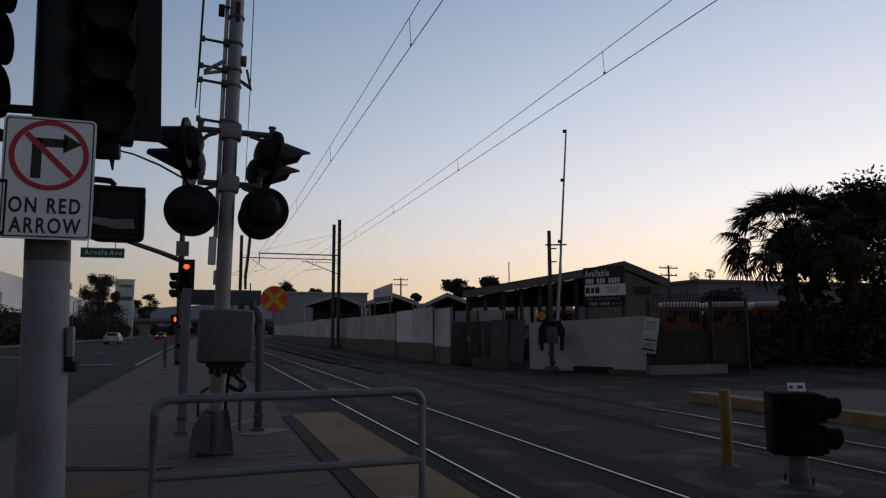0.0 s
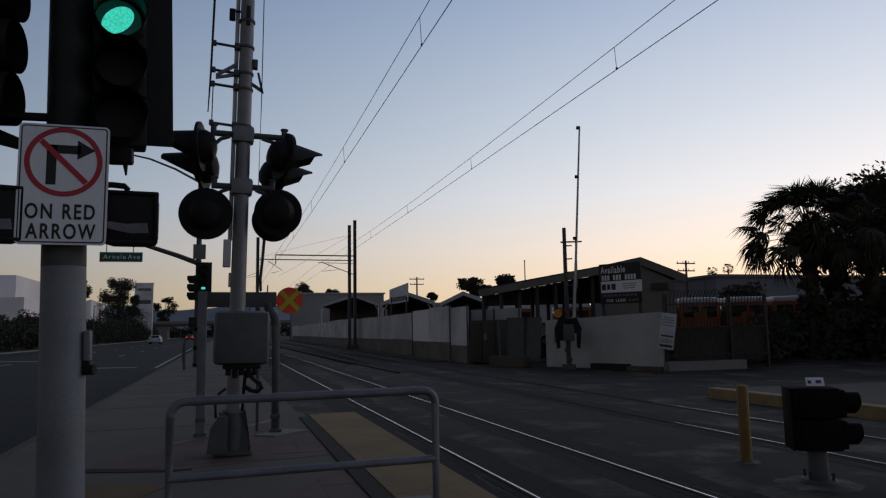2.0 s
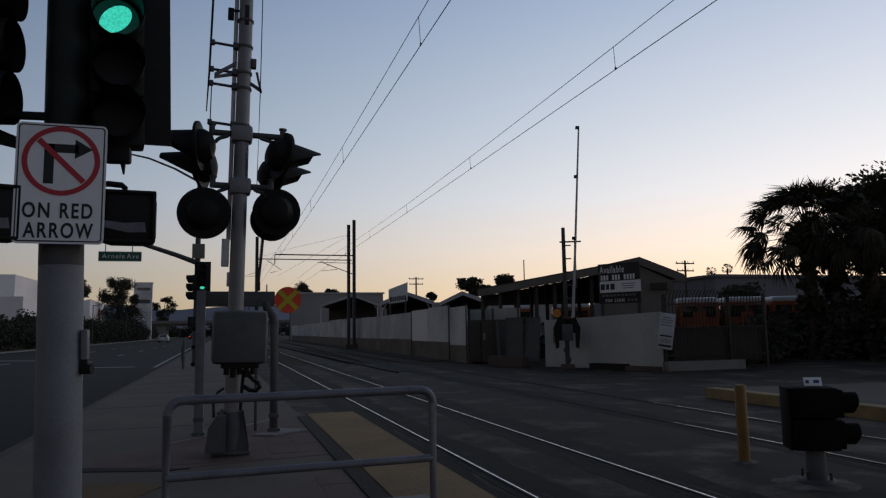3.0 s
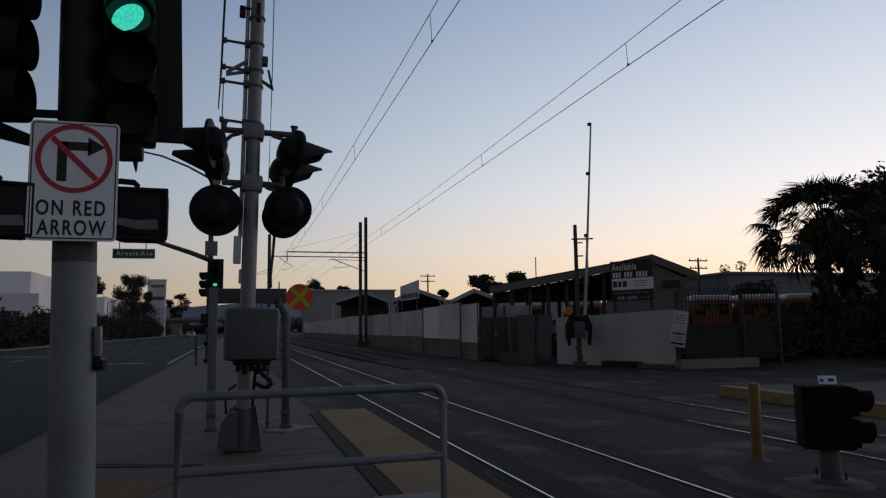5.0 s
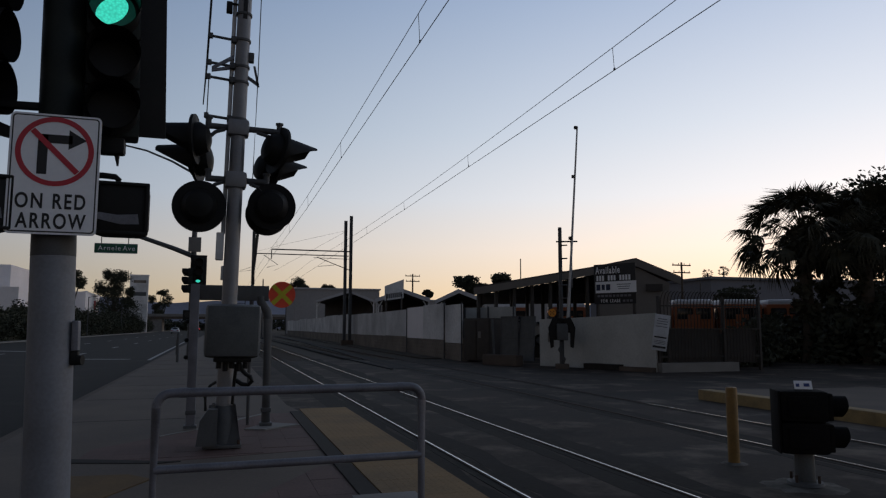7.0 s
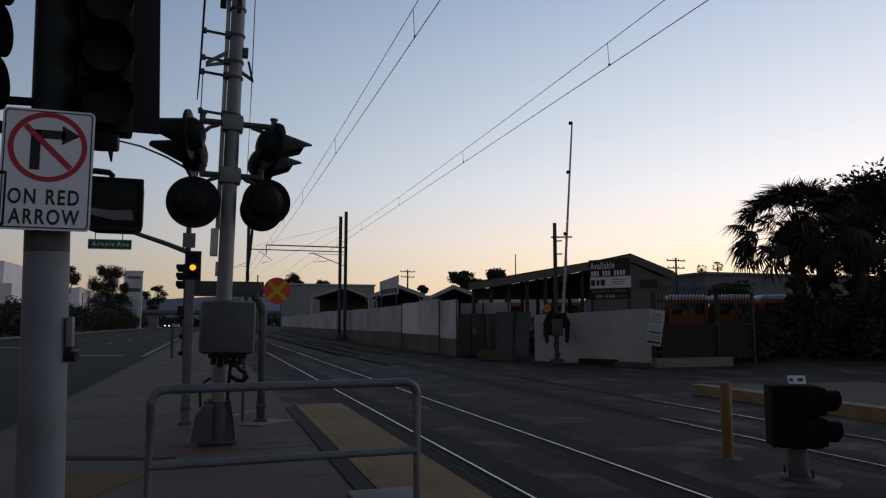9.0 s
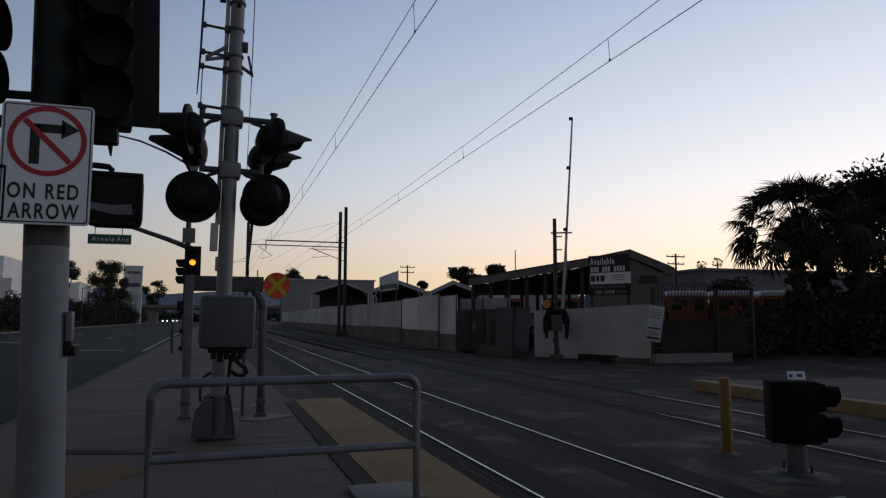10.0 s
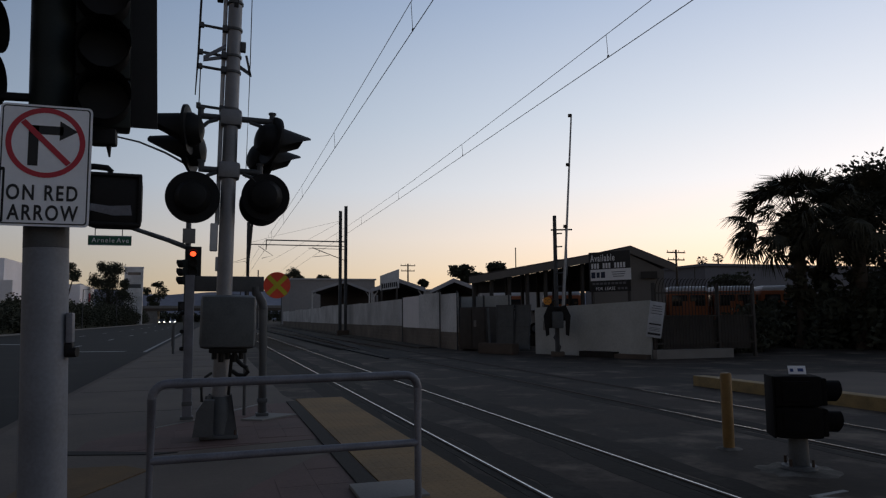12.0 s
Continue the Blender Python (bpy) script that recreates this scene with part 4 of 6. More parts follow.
# ---- far signal pole beyond the side street ----
def far_signal():
    x, y = -1.10, 31.0
    t = thing("signal_pole", (x, y, 0.0), "grey mast-arm signal pole with a luminaire arm", "signal pole")
    bm = B()
    cyl(bm, (0, 0, 0), (0, 0, 7.95), 0.14, 0.09, 16)
    part("pole", bm, GALV_DARK, t)
    bm = B()
    lathe(bm, [(0.26, 0), (0.26, 0.04), (0.16, 0.1)], seg=14)
    part("base", bm, GALV_DARK, t)
    bm = B()
    sweep(bm, [(0, 0, 4.45), (-0.8, -0.1, 4.75), (-2.4, -0.25, 5.27), (-4.6, -0.5, 5.72), (-8.6, -0.9, 6.2)], [0.11, 0.10, 0.085, 0.07, 0.05], 10)
    part("mast_arm", bm, GALV_DARK, t)
    bm = B()
    sweep(bm, [(0, 0, 7.9), (-1.0, -0.05, 8.42), (-2.0, -0.15, 8.78), (-2.9, -0.25, 8.93), (-4.0, -0.35, 9.0)], [0.05, 0.045, 0.04, 0.035, 0.03], 8)
    part("luminaire_arm", bm, GALV_DARK, t)
    bm = B()
    box(bm, (-4.3, -0.37, 9.0), (0.62, 0.28, 0.14), 0.05)
    part("luminaire", bm, GALV, t)
    part("notice_plate", boxes(((0.03, -0.18, 4.93), (0.5, 0.02, 0.62), 0.02)), PALE_CONCRETE, t, "pale square plate")
    signal_head(pose(x + 0.22, y - 0.22, 3.42, 0, 0, 3), 3, pitch=0.38, label="black traffic signal head on the far pole, changing lights", plate=True,
                oval=(0.62, 0.40, 0, 0, -0.12), lamps=[(0, GLOW_GREEN, (0.533, 7.1), False), (1, GLOW_YELLOW, (7.1, 11.067), False, (0.85, 0.80, 0, 0, 0)), (2, GLOW_RED, (0.5, 11.067), True, (0.80, 0.72, 0, 0, 0))], group="far signal heads")
    signal_head(pose(x - 0.16, y - 0.1, 3.08, 0, 0, -95), 3, "black traffic signal head turned to the side street", False, group="far signal heads")
    h = thing("pedestrian_signal", pose(x - 0.18, y - 0.16, 2.0, 0, 0, 0), "small black pedestrian signal with a red hand light", "pedestrian signal")
    part("housing", boxes(((0, 0.09, 0), (0.30, 0.18, 0.42), 0.02)), BLACK, h)
    lamp_disc(h, (0.03, -0.012, 0.02), 0.12, GLOW_RED, (1.2,), True, (0.38, 0.85, 0, 0, 0))
    s = thing("street_sign", pose(-4.03, 30.6, 4.64, 0, 0, -3), "green street name sign hanging from the mast arm", "street sign")
    part("panel", boxes(((0, 0, 0), (1.60, 0.03, 0.40), 0.02)), SIGN_GREEN, s)
    part("border", boxes(((0, -0.018, 0.185), (1.56, 0.004, 0.015)), ((0, -0.018, -0.185), (1.56, 0.004, 0.015))), WHITE, s, "thin white border", smooth=False)
    writing("lettering", "Arnele", 0.27, WHITE, s, pose(-0.24, -0.022, 0.0, 90, 0, 0), 0.001, stretch=0.95)
    writing("lettering", "Ave", 0.27, WHITE, s, pose(0.48, -0.022, 0.0, 90, 0, 0), 0.001, stretch=0.95)
    for dx in (-0.55, 0.45):
        bm = B()
        cyl(bm, (dx, 0.01, 0.19), (dx, 0.02, 0.72 + 0.15 * (dx < 0) * 1.0), 0.018, seg=6)
        part("hanger", bm, GALV_DARK, s)
    # posts along the far sidewalk
    for px_, py_, hh in ((-1.45, 28.6, 1.25), (-1.9, 36.5, 0.9), (-1.5, 42, 0.9)):
        p = thing("post", (px_, py_, 0.0), "short grey steel post beside the sidewalk", "post", "posts by the sidewalk")
        bm = B()
        cyl(bm, (0, 0, 0), (0, 0, hh), 0.05, seg=10)
        part("shaft", bm, GALV_DARK, p)
        bm = B()
        cyl(bm, (0, 0, hh), (0, 0, hh + 0.04), 0.06, 0.03, 10)
        part("cap", bm, GALV_DARK, p)


far_signal()


# ---- overhead line ----
def overhead(x, far_x, heights, gap, curve, label):
    """A contact wire and a messenger wire over a track, tied by droppers."""
    t = thing("overhead_line", (0, 0, 0), label, "overhead wire", "overhead wires of both tracks")
    z12, z29, z61 = heights

    def contact(y):
        z = z12 + (z29 - z12) * (y - 12) / 17 if y < 29 else z29 + (z61 - z29) * min(1, (y - 29) / 32)
        return Vector((x + (far_x - x) * min(1, max(0, y / 61)) + 0.9 * max(0, y - 61) / 140, y, z))

    def messenger(y):
        return contact(y) + Vector((-0.03, 0, gap + curve * ((29 - min(y, 61)) / 17) ** 2))

    for nm, run, r in (("contact_wire", contact, 0.0085), ("messenger_wire", messenger, 0.0075)):
        bm = B()
        sweep(bm, [run(-20 + 220 * (k / 90) ** 1.4) for k in range(91)], r, 5)
        part(nm, bm, WIRE, t)
    for y in (3.2, 12.05, 20.8, 29.0, 37.0, 45.0, 53.0):
        bm = B()
        cyl(bm, contact(y), messenger(y), 0.006, seg=5)
        box(bm, contact(y) + Vector((0, 0, 0.02)), (0.02, 0.05, 0.05))
        part("dropper", bm, WIRE, t)


overhead(3.40, 3.3, (6.75, 6.46, 6.3), 0.455, 0.10, "pair of thin dark overhead wires with droppers above the first track")
overhead(7.50, 7.4, (6.69, 6.55, 6.4), 0.34, 0.13, "pair of thin dark overhead wires with droppers above the second track")


def portal(y, h):
    t = thing("catenary_portal", (0, y, 0), "grey steel catenary masts with a double cross beam", "catenary mast", "catenary masts")
    for x, top in ((10.36, 10.85 + h), (10.84, 11.3 + h), (2.57, 9.6 + h)):
        bm = B()
        box(bm, (x, 0, top / 2), (0.24, 0.03, top))
        for s in (-1, 1):
            box(bm, (x + 0.115 * s, 0, top / 2), (0.025, 0.24, top))
        part("mast", bm, GALV_DARK, t)
        part("footing", boxes(((x, 0, 0.15), (0.55, 0.55, 0.5), 0.03)), CONCRETE, t)
    bm = B()
    box(bm, (7.45, 0, 8.12), (6.8, 0.07, 0.10))
    part("beam", bm, GALV_DARK, t)
    bm = B()
    box(bm, (6.6, 0, 7.72), (8.1, 0.07, 0.08))
    part("beam", bm, GALV_DARK, t)
    bm = B()
    sweep(bm, [(4.05, 0, 8.12), (4.05, 0, 7.3)], 0.04, 6)
    part("dropper_post", bm, GALV_DARK, t)
    bm = B()
    sweep(bm, [(3.4, 0, 7.6), (4.6, 0, 6.8), (3.7, 0, 6.55)], 0.028, 6)
    part("registration_arm", bm, GALV_DARK, t)
    bm = B()
    sweep(bm, [(10.84, 0, 6.45), (7.9, 0, 7.55)], 0.035, 6)
    sweep(bm, [(10.84, 0, 7.45), (7.6, 0, 7.5)], 0.025, 6)
    sweep(bm, [(8.0, 0, 6.75), (9.4, 0, 6.9)], 0.022, 6)
    part("cantilever", bm, GALV_DARK, t)
    bm = B()
    sweep(bm, [(2.57, 0, 6.6), (1.2, 0, 6.1), (2.57, 0, 6.3)], 0.022, 6)
    part("side_arm", bm, GALV_DARK, t)
    bm = B()
    sweep(bm, [(10.3, 0, 9.95), (5.84, 10, 9.71), (3.4, 17, 9.6)], 0.010, 5)
    sweep(bm, [(10.3, 0, 9.85), (7.6, 10, 8.6), (5.6, 18, 7.7)], 0.010, 5)
    part("guy_wire", bm, WIRE, t)
    return t


portal(61.0, 0)
for x, y, top in ((6.5, 116, 9.2), (8.4, 150, 10.5), (5.6, 170, 9.0), (13.2, 150, 8.5)):
    t = thing("line_pole", (x, y, 0), "dark steel line pole far along the track", "line pole", "far line poles")
    bm = B()
    cyl(bm, (0, 0, 0), (0, 0, top), 0.13, 0.10, 10)
    part("shaft", bm, GALV_DARK, t)
    bm = B()
    cyl(bm, (-2.2, 0, top * 0.78), (0, 0, top * 0.78), 0.05, seg=6)
    part("arm", bm, GALV_DARK, t)


# ---- yard fence along the track ----
def fence_x(y):
    return 10.5 + 0.024 * (y - 29.5)


f = thing("yard_fence", (0, 0, 0), "stained white panels on a tan block wall beside the track", "fence")
edges = [30.2, 33.0, 37.2, 41.0, 47.5, 55, 63, 72, 82, 93, 105, 118, 132, 147]
rnd = random.Random(8)
for k, (a, b) in enumerate(zip(edges, edges[1:])):
    top = 2.62 + rnd.uniform(-0.08, 0.08) + (0.1 if a > 60 else 0)
    bm = B()
    prism(bm, [(fence_x(a) - 0.02, a + 0.03), (fence_x(a) + 0.03, a + 0.03), (fence_x(b) + 0.03, b - 0.03), (fence_x(b) - 0.02, b - 0.03)], 0.78 if k == 0 else 0.93 + rnd.uniform(-0.04, 0.04), top)
    part("panel", bm, WALL_WHITE if k != 2 else BUILDING_WHITE, f, smooth=False)
    if k in (0, 1, 3, 6):
        bm = B()
        cyl(bm, (fence_x(a) - 0.05, a, -0.06), (fence_x(a) - 0.05, a, top + 0.10), 0.032, seg=8)
        part("post", bm, GALV_DARK, f)
bm = B()
prism(bm, [(fence_x(30.2) + 0.03, 30.2), (fence_x(30.2) + 0.28, 30.2), (fence_x(147) + 0.28, 147), (fence_x(147) + 0.03, 147)], -0.06, 1.0)
part("block_wall", bm, BLOCK_TAN, f, "tan block wall base", smooth=False)
course = mesh_of(boxes(((0, 0, 0), (0.03, 0.39, 0.19), 0.006)), "block", BLOCK_TAN)
for row in range(5):
    for k in range(55):
        y = 30.45 + 0.4 * k + 0.2 * (row % 2)
        shared("block", course, f, pose(fence_x(y) + 0.018, y, 0.06 + 0.2 * row, 0, 0, -1.4))
bm = B()
prism(bm, [(9.55, 33.3), (10.5, 33.3), (13.4, 150), (12.2, 150)], -0.2, 0.02)
single("verge", bm, EARTH, "strip of bare earth along the yard fence", "verge", kind="structure")

# corner of the yard: rusty cabinet, leaning panels, plaster wall along the street
P0, P1 = Vector((10.5, 29.5)), Vector((14.25, 20.9))
ALONG = (P1 - P0).normalized()
TURN = math.degrees(math.atan2(ALONG.y, ALONG.x))


def along(d, off=0.0):
    p = P0 + ALONG * d + Vector((-ALONG.y, ALONG.x)) * off
    return p.x, p.y


def cabinet():
    x, y = along(0.55, 0.45)
    t = thing("cabinet", pose(x, y, -0.012, 0, 0, TURN), "rusty dark brown steel cabinet at the fence corner", "cabinet")
    part("body", boxes(((0, 0, 1.0), (1.62, 0.8, 1.84), 0.03)), DARK_METAL, t)
    for s in (-1, 1):
        part("door", boxes(((0.40 * s, -0.42, 1.0), (0.74, 0.04, 1.66), 0.01)), DARK_METAL, t)
        part("foot", boxes(((0.7 * s, 0, 0.06), (0.14, 0.6, 0.12), 0.01)), DARK_METAL, t)
    part("notice", boxes(((0.2, -0.445, 1.2), (0.16, 0.006, 0.28))), PALE_CONCRETE, t, "small pale notice")
    bm = B()
    cyl(bm, (1.12, -0.45, 0.0), (0.95, -0.40, 1.86), 0.05, seg=8)
    part("prop", bm, BOX_GREY, t, "leaning grey pole")


cabinet()


def leaning_panels():
    for d, w, lean in ((2.45, 1.0, 1), (3.35, 0.85, 5)):
        x, y = along(d, 0.1)
        t = thing("barrier_panel", pose(x, y, 0.16, -lean, 0, TURN), "leaning dark grey sheet panel at the yard gate", "panel", "gate panels")
        part("sheet", boxes(((0, 0, 0.9), (w - 0.08, 0.03, 1.72))), BOX_GREY, t)
        bm = B()
        for s in (-1, 1):
            box(bm, (s * (w / 2 - 0.03), 0, 0.9), (0.05, 0.06, 1.8))
            box(bm, (0, 0, 0.9 + s * 0.88), (w, 0.06, 0.05))
        box(bm, (0, -0.02, 0.9), (w, 0.03, 0.04))
        part("frame", bm, GALV_DARK, t)
    x, y = along(3.0, -0.9)
    t = thing("concrete_block", pose(x, y, -0.012, 0, 0, TURN), "long grey concrete block on the ground", "concrete block")
    part("body", boxes(((0, 0, 0.2), (1.9, 0.4, 0.4), 0.04)), CONCRETE, t)
    part("cap", boxes(((0, 0, 0.415), (1.86, 0.38, 0.03), 0.012)), CONCRETE, t)


leaning_panels()

back = thing("sheet_wall", pose(*along(-0.35, 1.7), -0.012, 0, 0, TURN), "plain pale grey sheet wall behind the rusty cabinet", "wall")
part("sheet", boxes(((0, 0, 1.22), (3.3, 0.05, 2.44), 0.006)), WALL_GREY, back)
for x in (-1.6, 0.0, 1.6):
    part("post", boxes(((x, -0.05, 1.24), (0.07, 0.05, 2.48))), GALV_DARK, back)


def street_wall():
    t = thing("street_wall", (0, 0, 0), "grey plastered yard wall with a sloping top", "wall")
    a, b, c = along(4.2), along(6.3), along(9.42)
    n = Vector((-ALONG.y, ALONG.x)) * 0.16
    for p, q, z0, z1, ztop0, ztop1 in ((a, b, 0.0, 0.0, 1.82, 1.88), (b, c, 0.0, -0.1, 1.88, 2.0)):
        bm = B()
        lo = [(*p, z0), (*q, z1), (*q, ztop1), (*p, ztop0)]
        slab(bm, lo, (n.x, n.y, 0), 0.16)
        part("wall_panel", bm, WALL_GREY, t, smooth=False)
    bm = B()
    p, q = along(6.6, -0.35), along(8.1, -0.35)
    prism(bm, [p, q, along(8.1, -0.01), along(6.6, -0.01)], -0.02, 0.2)
    part("kerb_stone", bm, DARK_STRIP, t, "dark kerb stones", smooth=False)
    bm = B()
    p, q = along(8.1, -0.3), along(9.4, -0.3)
    prism(bm, [p, q, along(9.4, -0.01), along(8.1, -0.01)], -0.02, 0.14)
    part("kerb_stone", bm, CONCRETE, t, smooth=False)


street_wall()

# corner kerb and picket fence in front of the bus yard
C0, C1 = Vector((14.35, 20.85)), Vector((17.3, 20.9))
bm = B()
prism(bm, [(14.3, 20.6), (17.4, 20.55), (17.4, 20.95), (14.3, 21.0)], -0.05, 0.30)
single("planter_kerb", bm, PALE_CONCRETE, "low pale concrete kerb under the picket fence", "kerb", kind="structure")


def picket_fence():
    t = thing("picket_fence", (0, 0, 0), "dark steel picket fence with curved tops before the bus yard", "fence")
    picket = B()
    sweep(picket, [(0, 0, 0.25), (0, 0, 2.35), (0, -0.05, 2.55), (0, -0.16, 2.7), (0, -0.26, 2.74)], 0.018, 4)
    me = mesh_of(picket, "picket", DARK_METAL)
    for i in range(31):
        x = 14.45 + 0.135 * i
        y = 20.8 + (0.0 if x < 17.4 else 0.03 * (x - 17.4))
        shared("picket", me, t, pose(x, y, 0, 0, 0, 0))
    for z in (0.5, 1.45, 2.25):
        part("rail", boxes(((16.5, 20.83, z), (4.3, 0.045, 0.05), 0, Matrix.Rotation(radians(0.4), 4, "Z"))), DARK_METAL, t)
    for x0, x1 in ((14.75, 16.95), (17.12, 18.5)):
        part("lower_sheet", boxes((((x0 + x1) / 2, 20.93, 0.86), (x1 - x0, 0.012, 1.16))), DARK_METAL, t, "dark sheet behind the lower pickets")
    for x in (14.4, 17.05, 18.6):
        part("post", boxes(((x, 20.86, 1.25), (0.10, 0.10, 2.7), 0.01)), DARK_METAL, t)


picket_fence()

PALE_BOARD = material("weathered_white_board", (0.50, 0.52, 0.55), 0.6, vary=0.2, scale=3, fine=20, bump=0.02)
tilt = thing("notice_board", pose(14.20, 20.64, 0.72, 0, 9, -28), "tilted white notice board leaning on the fence", "notice board")
part("board", boxes(((0, 0, 0.62), (0.50, 0.025, 1.22), 0.006)), PALE_BOARD, tilt)
for z, w, h in ((1.08, 0.30, 0.03), (1.00, 0.36, 0.025), (0.92, 0.34, 0.025), (0.82, 0.38, 0.025), (0.46, 0.40, 0.05), (0.34, 0.36, 0.02), (0.29, 0.38, 0.02), (0.24, 0.34, 0.02), (0.13, 0.42, 0.07)):
    part("text_bar", boxes(((0, -0.016, z), (w, 0.006, h))), GALV if z > 0.6 or h < 0.03 else SIGN_BLACK, tilt)


# ---- crossing gate beyond the tracks ----
def crossing_gate():
    t = thing("crossing_gate", pose(12.25, 23.9, -0.012, 0, 0, -25), "railway crossing gate with its arm raised upright", "crossing gate")
    bm = B()
    cyl(bm, (0, 0, 0.0), (0, 0, 5.3), 0.09, 0.07, 14)
    part("mast", bm, GALV_DARK, t)
    part("base", boxes(((0, 0, 0.08), (0.5, 0.5, 0.18), 0.03)), CONCRETE, t)
    part("mechanism", boxes(((0.02, -0.2, 1.35), (0.42, 0.36, 0.62), 0.04)), BOX_GREY, t)
    bm = B()
    for x, z, w, h in ((-0.20, 1.62, 0.34, 0.42), (-0.30, 1.30, 0.26, 0.5), (0.22, 1.55, 0.30, 0.46), (0.0, 1.78, 0.62, 0.16)):
        box(bm, (x, -0.18, z), (w, 0.3, h), 0.05)
    part("gear_case", bm, BLACK, t, "black gear cases")
    for s in (-1, 1):
        bm = B()
        slab(bm, [(0.10 * s, -0.3, 1.85), (0.32 * s, -0.3, 1.9), (0.50 * s, -0.3, 1.5), (0.42 * s, -0.3, 0.75), (0.30 * s, -0.3, 0.8), (0.30 * s, -0.3, 1.4)], (0, -1, 0), 0.08)
        part("counterweight", bm, BLACK, t, "black counterweight arm")
    bm = B()
    sweep(bm, [(0.22, -0.25, 1.6), (0.40, -0.25, 4.2), (0.72, -0.25, 9.15)], [0.06, 0.045, 0.03], 8)
    part("gate_arm", bm, WALL_WHITE, t, "pale raised gate arm")
    for z, x in ((9.1, 0.72), (7.2, 0.595), (4.85, 0.44)):
        part("arm_lamp", boxes(((x - 0.06, -0.27, z), (0.14, 0.1, 0.12), 0.02)), DARK_METAL, t)
    bm = B()
    cyl(bm, (-0.15, -0.05, 4.75), (0.65, -0.05, 4.75), 0.03, seg=8)
    part("crossarm", bm, GALV_DARK, t)
    for z in (2.6, 3.1, 3.6, 4.1, 4.6):
        bm = B()
        cyl(bm, (-0.02, -0.06, z), (0.26, -0.15, z), 0.025, seg=6)
        part("rung", bm, GALV_DARK, t)
    bm = B()
    sweep(bm, [(0.42, 0, 3.0), (0.42, 0, 4.9)], 0.03, 6)
    part("side_pipe", bm, GALV_DARK, t)
    bm = B()
    cyl(bm, (-0.34, -0.12, 2.06), (-0.34, -0.20, 2.06), 0.15, seg=20)
    u = part("warning_light", bm, AMBER, t, "round amber warning light")
    bm = B()
    cyl(bm, (-0.34, -0.10, 2.06), (0, 0, 2.08), 0.03, seg=6)
    part("bracket", bm, BLACK, u)
    bm = B()
    for dx, dz in ((-0.06, 0.05), (0.06, 0.05), (-0.06, -0.05), (0.06, -0.05), (0, 0)):
        box(bm, (-0.34 + dx, -0.203, 2.06 + dz), (0.035, 0.008, 0.035))
    part("light_marking", bm, SIGN_BLACK, u, "dark marks on the amber face")
    bm = B()
    sweep(bm, [(0.05, -0.2, 1.05), (-0.12, -0.28, 0.7), (0.1, -0.25, 0.35), (0.02, -0.1, 0.1)], 0.04, 8)
    part("conduit", bm, GALV_DARK, t)
    part("face_plate", boxes(((-0.42, -0.3, 1.15), (0.2, 0.03, 0.35), 0.01)), PALE_CONCRETE, t, "pale plate")


crossing_gate()


# ---- yard buildings ----
def shed():
    t = thing("open_shed", (0, 0, 0), "open yard shed with a low brown gable roof", "shed")
    eave_l, apex, eave_r = Vector((11.2, 30.6, 3.22)), Vector((17.55, 27.0, 4.42)), Vector((19.1, 26.0, 3.58))
    mid = Vector((16.0, 27.85, 4.08))
    deep = Vector((4.0, 10.0, 0.3))
    for a, b in ((eave_l, mid), (mid, apex), (apex, eave_r)):
        bm = B()
        slab(bm, [a, b, b + deep, a + deep], (0, 0, 1), 0.16)
        part("roof", bm, ROOF_DARK, t, smooth=False)
    for a, b in ((eave_l, mid), (mid, apex), (apex, eave_r)):
        bm = B()
        slab(bm, [a + Vector((0, -0.06, -0.22)), b + Vector((0, -0.06, -0.22)), b + Vector((0, -0.06, 0.1)), a + Vector((0, -0.06, 0.1))], (0, 1, 0), 0.05)
        part("fascia", bm, STUCCO, t, "brown fascia board", smooth=False)
    # end wall under the gable
    bm = B()
    slab(bm, [(16.15, 27.9, 0), (18.75, 26.3, 0), (18.75, 26.3, 3.45), (17.55, 27.1, 4.2), (16.15, 27.9, 3.93)], (0.5, 0.85, 0), 0.2)
    part("end_wall", bm, STUCCO, t, smooth=False)
    part("vent", boxes(((18.15, 26.55, 3.25), (0.7, 0.06, 0.3), 0, Matrix.Rotation(radians(-31), 4, "Z"))), DARK_METAL, t, "dark vent slot")
    # Added dark panel, hung at the back for the shade under the roof.
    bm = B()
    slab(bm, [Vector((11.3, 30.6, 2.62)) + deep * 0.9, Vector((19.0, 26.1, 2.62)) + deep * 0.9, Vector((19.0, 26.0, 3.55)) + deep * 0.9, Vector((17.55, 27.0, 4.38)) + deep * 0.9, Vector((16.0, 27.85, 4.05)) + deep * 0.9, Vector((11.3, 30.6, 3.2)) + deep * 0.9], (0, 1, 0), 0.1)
    part("roof_shade_panel", bm, ROOF_DARK, t, smooth=False)
    for k in range(7):
        u = k / 6
        p = eave_l.lerp(mid, 0.04 + 0.9 * u)
        for dd in (0.03, 0.5):
            q = p + deep * dd
            part("post", boxes(((q.x, q.y, q.z / 2), (0.14, 0.14, q.z))), DARK_METAL, t)


shed()


LOGO_BLUE = material("dark_blue_sheeting", (0.02, 0.03, 0.07), 0.55, vary=0.1, bump=0)


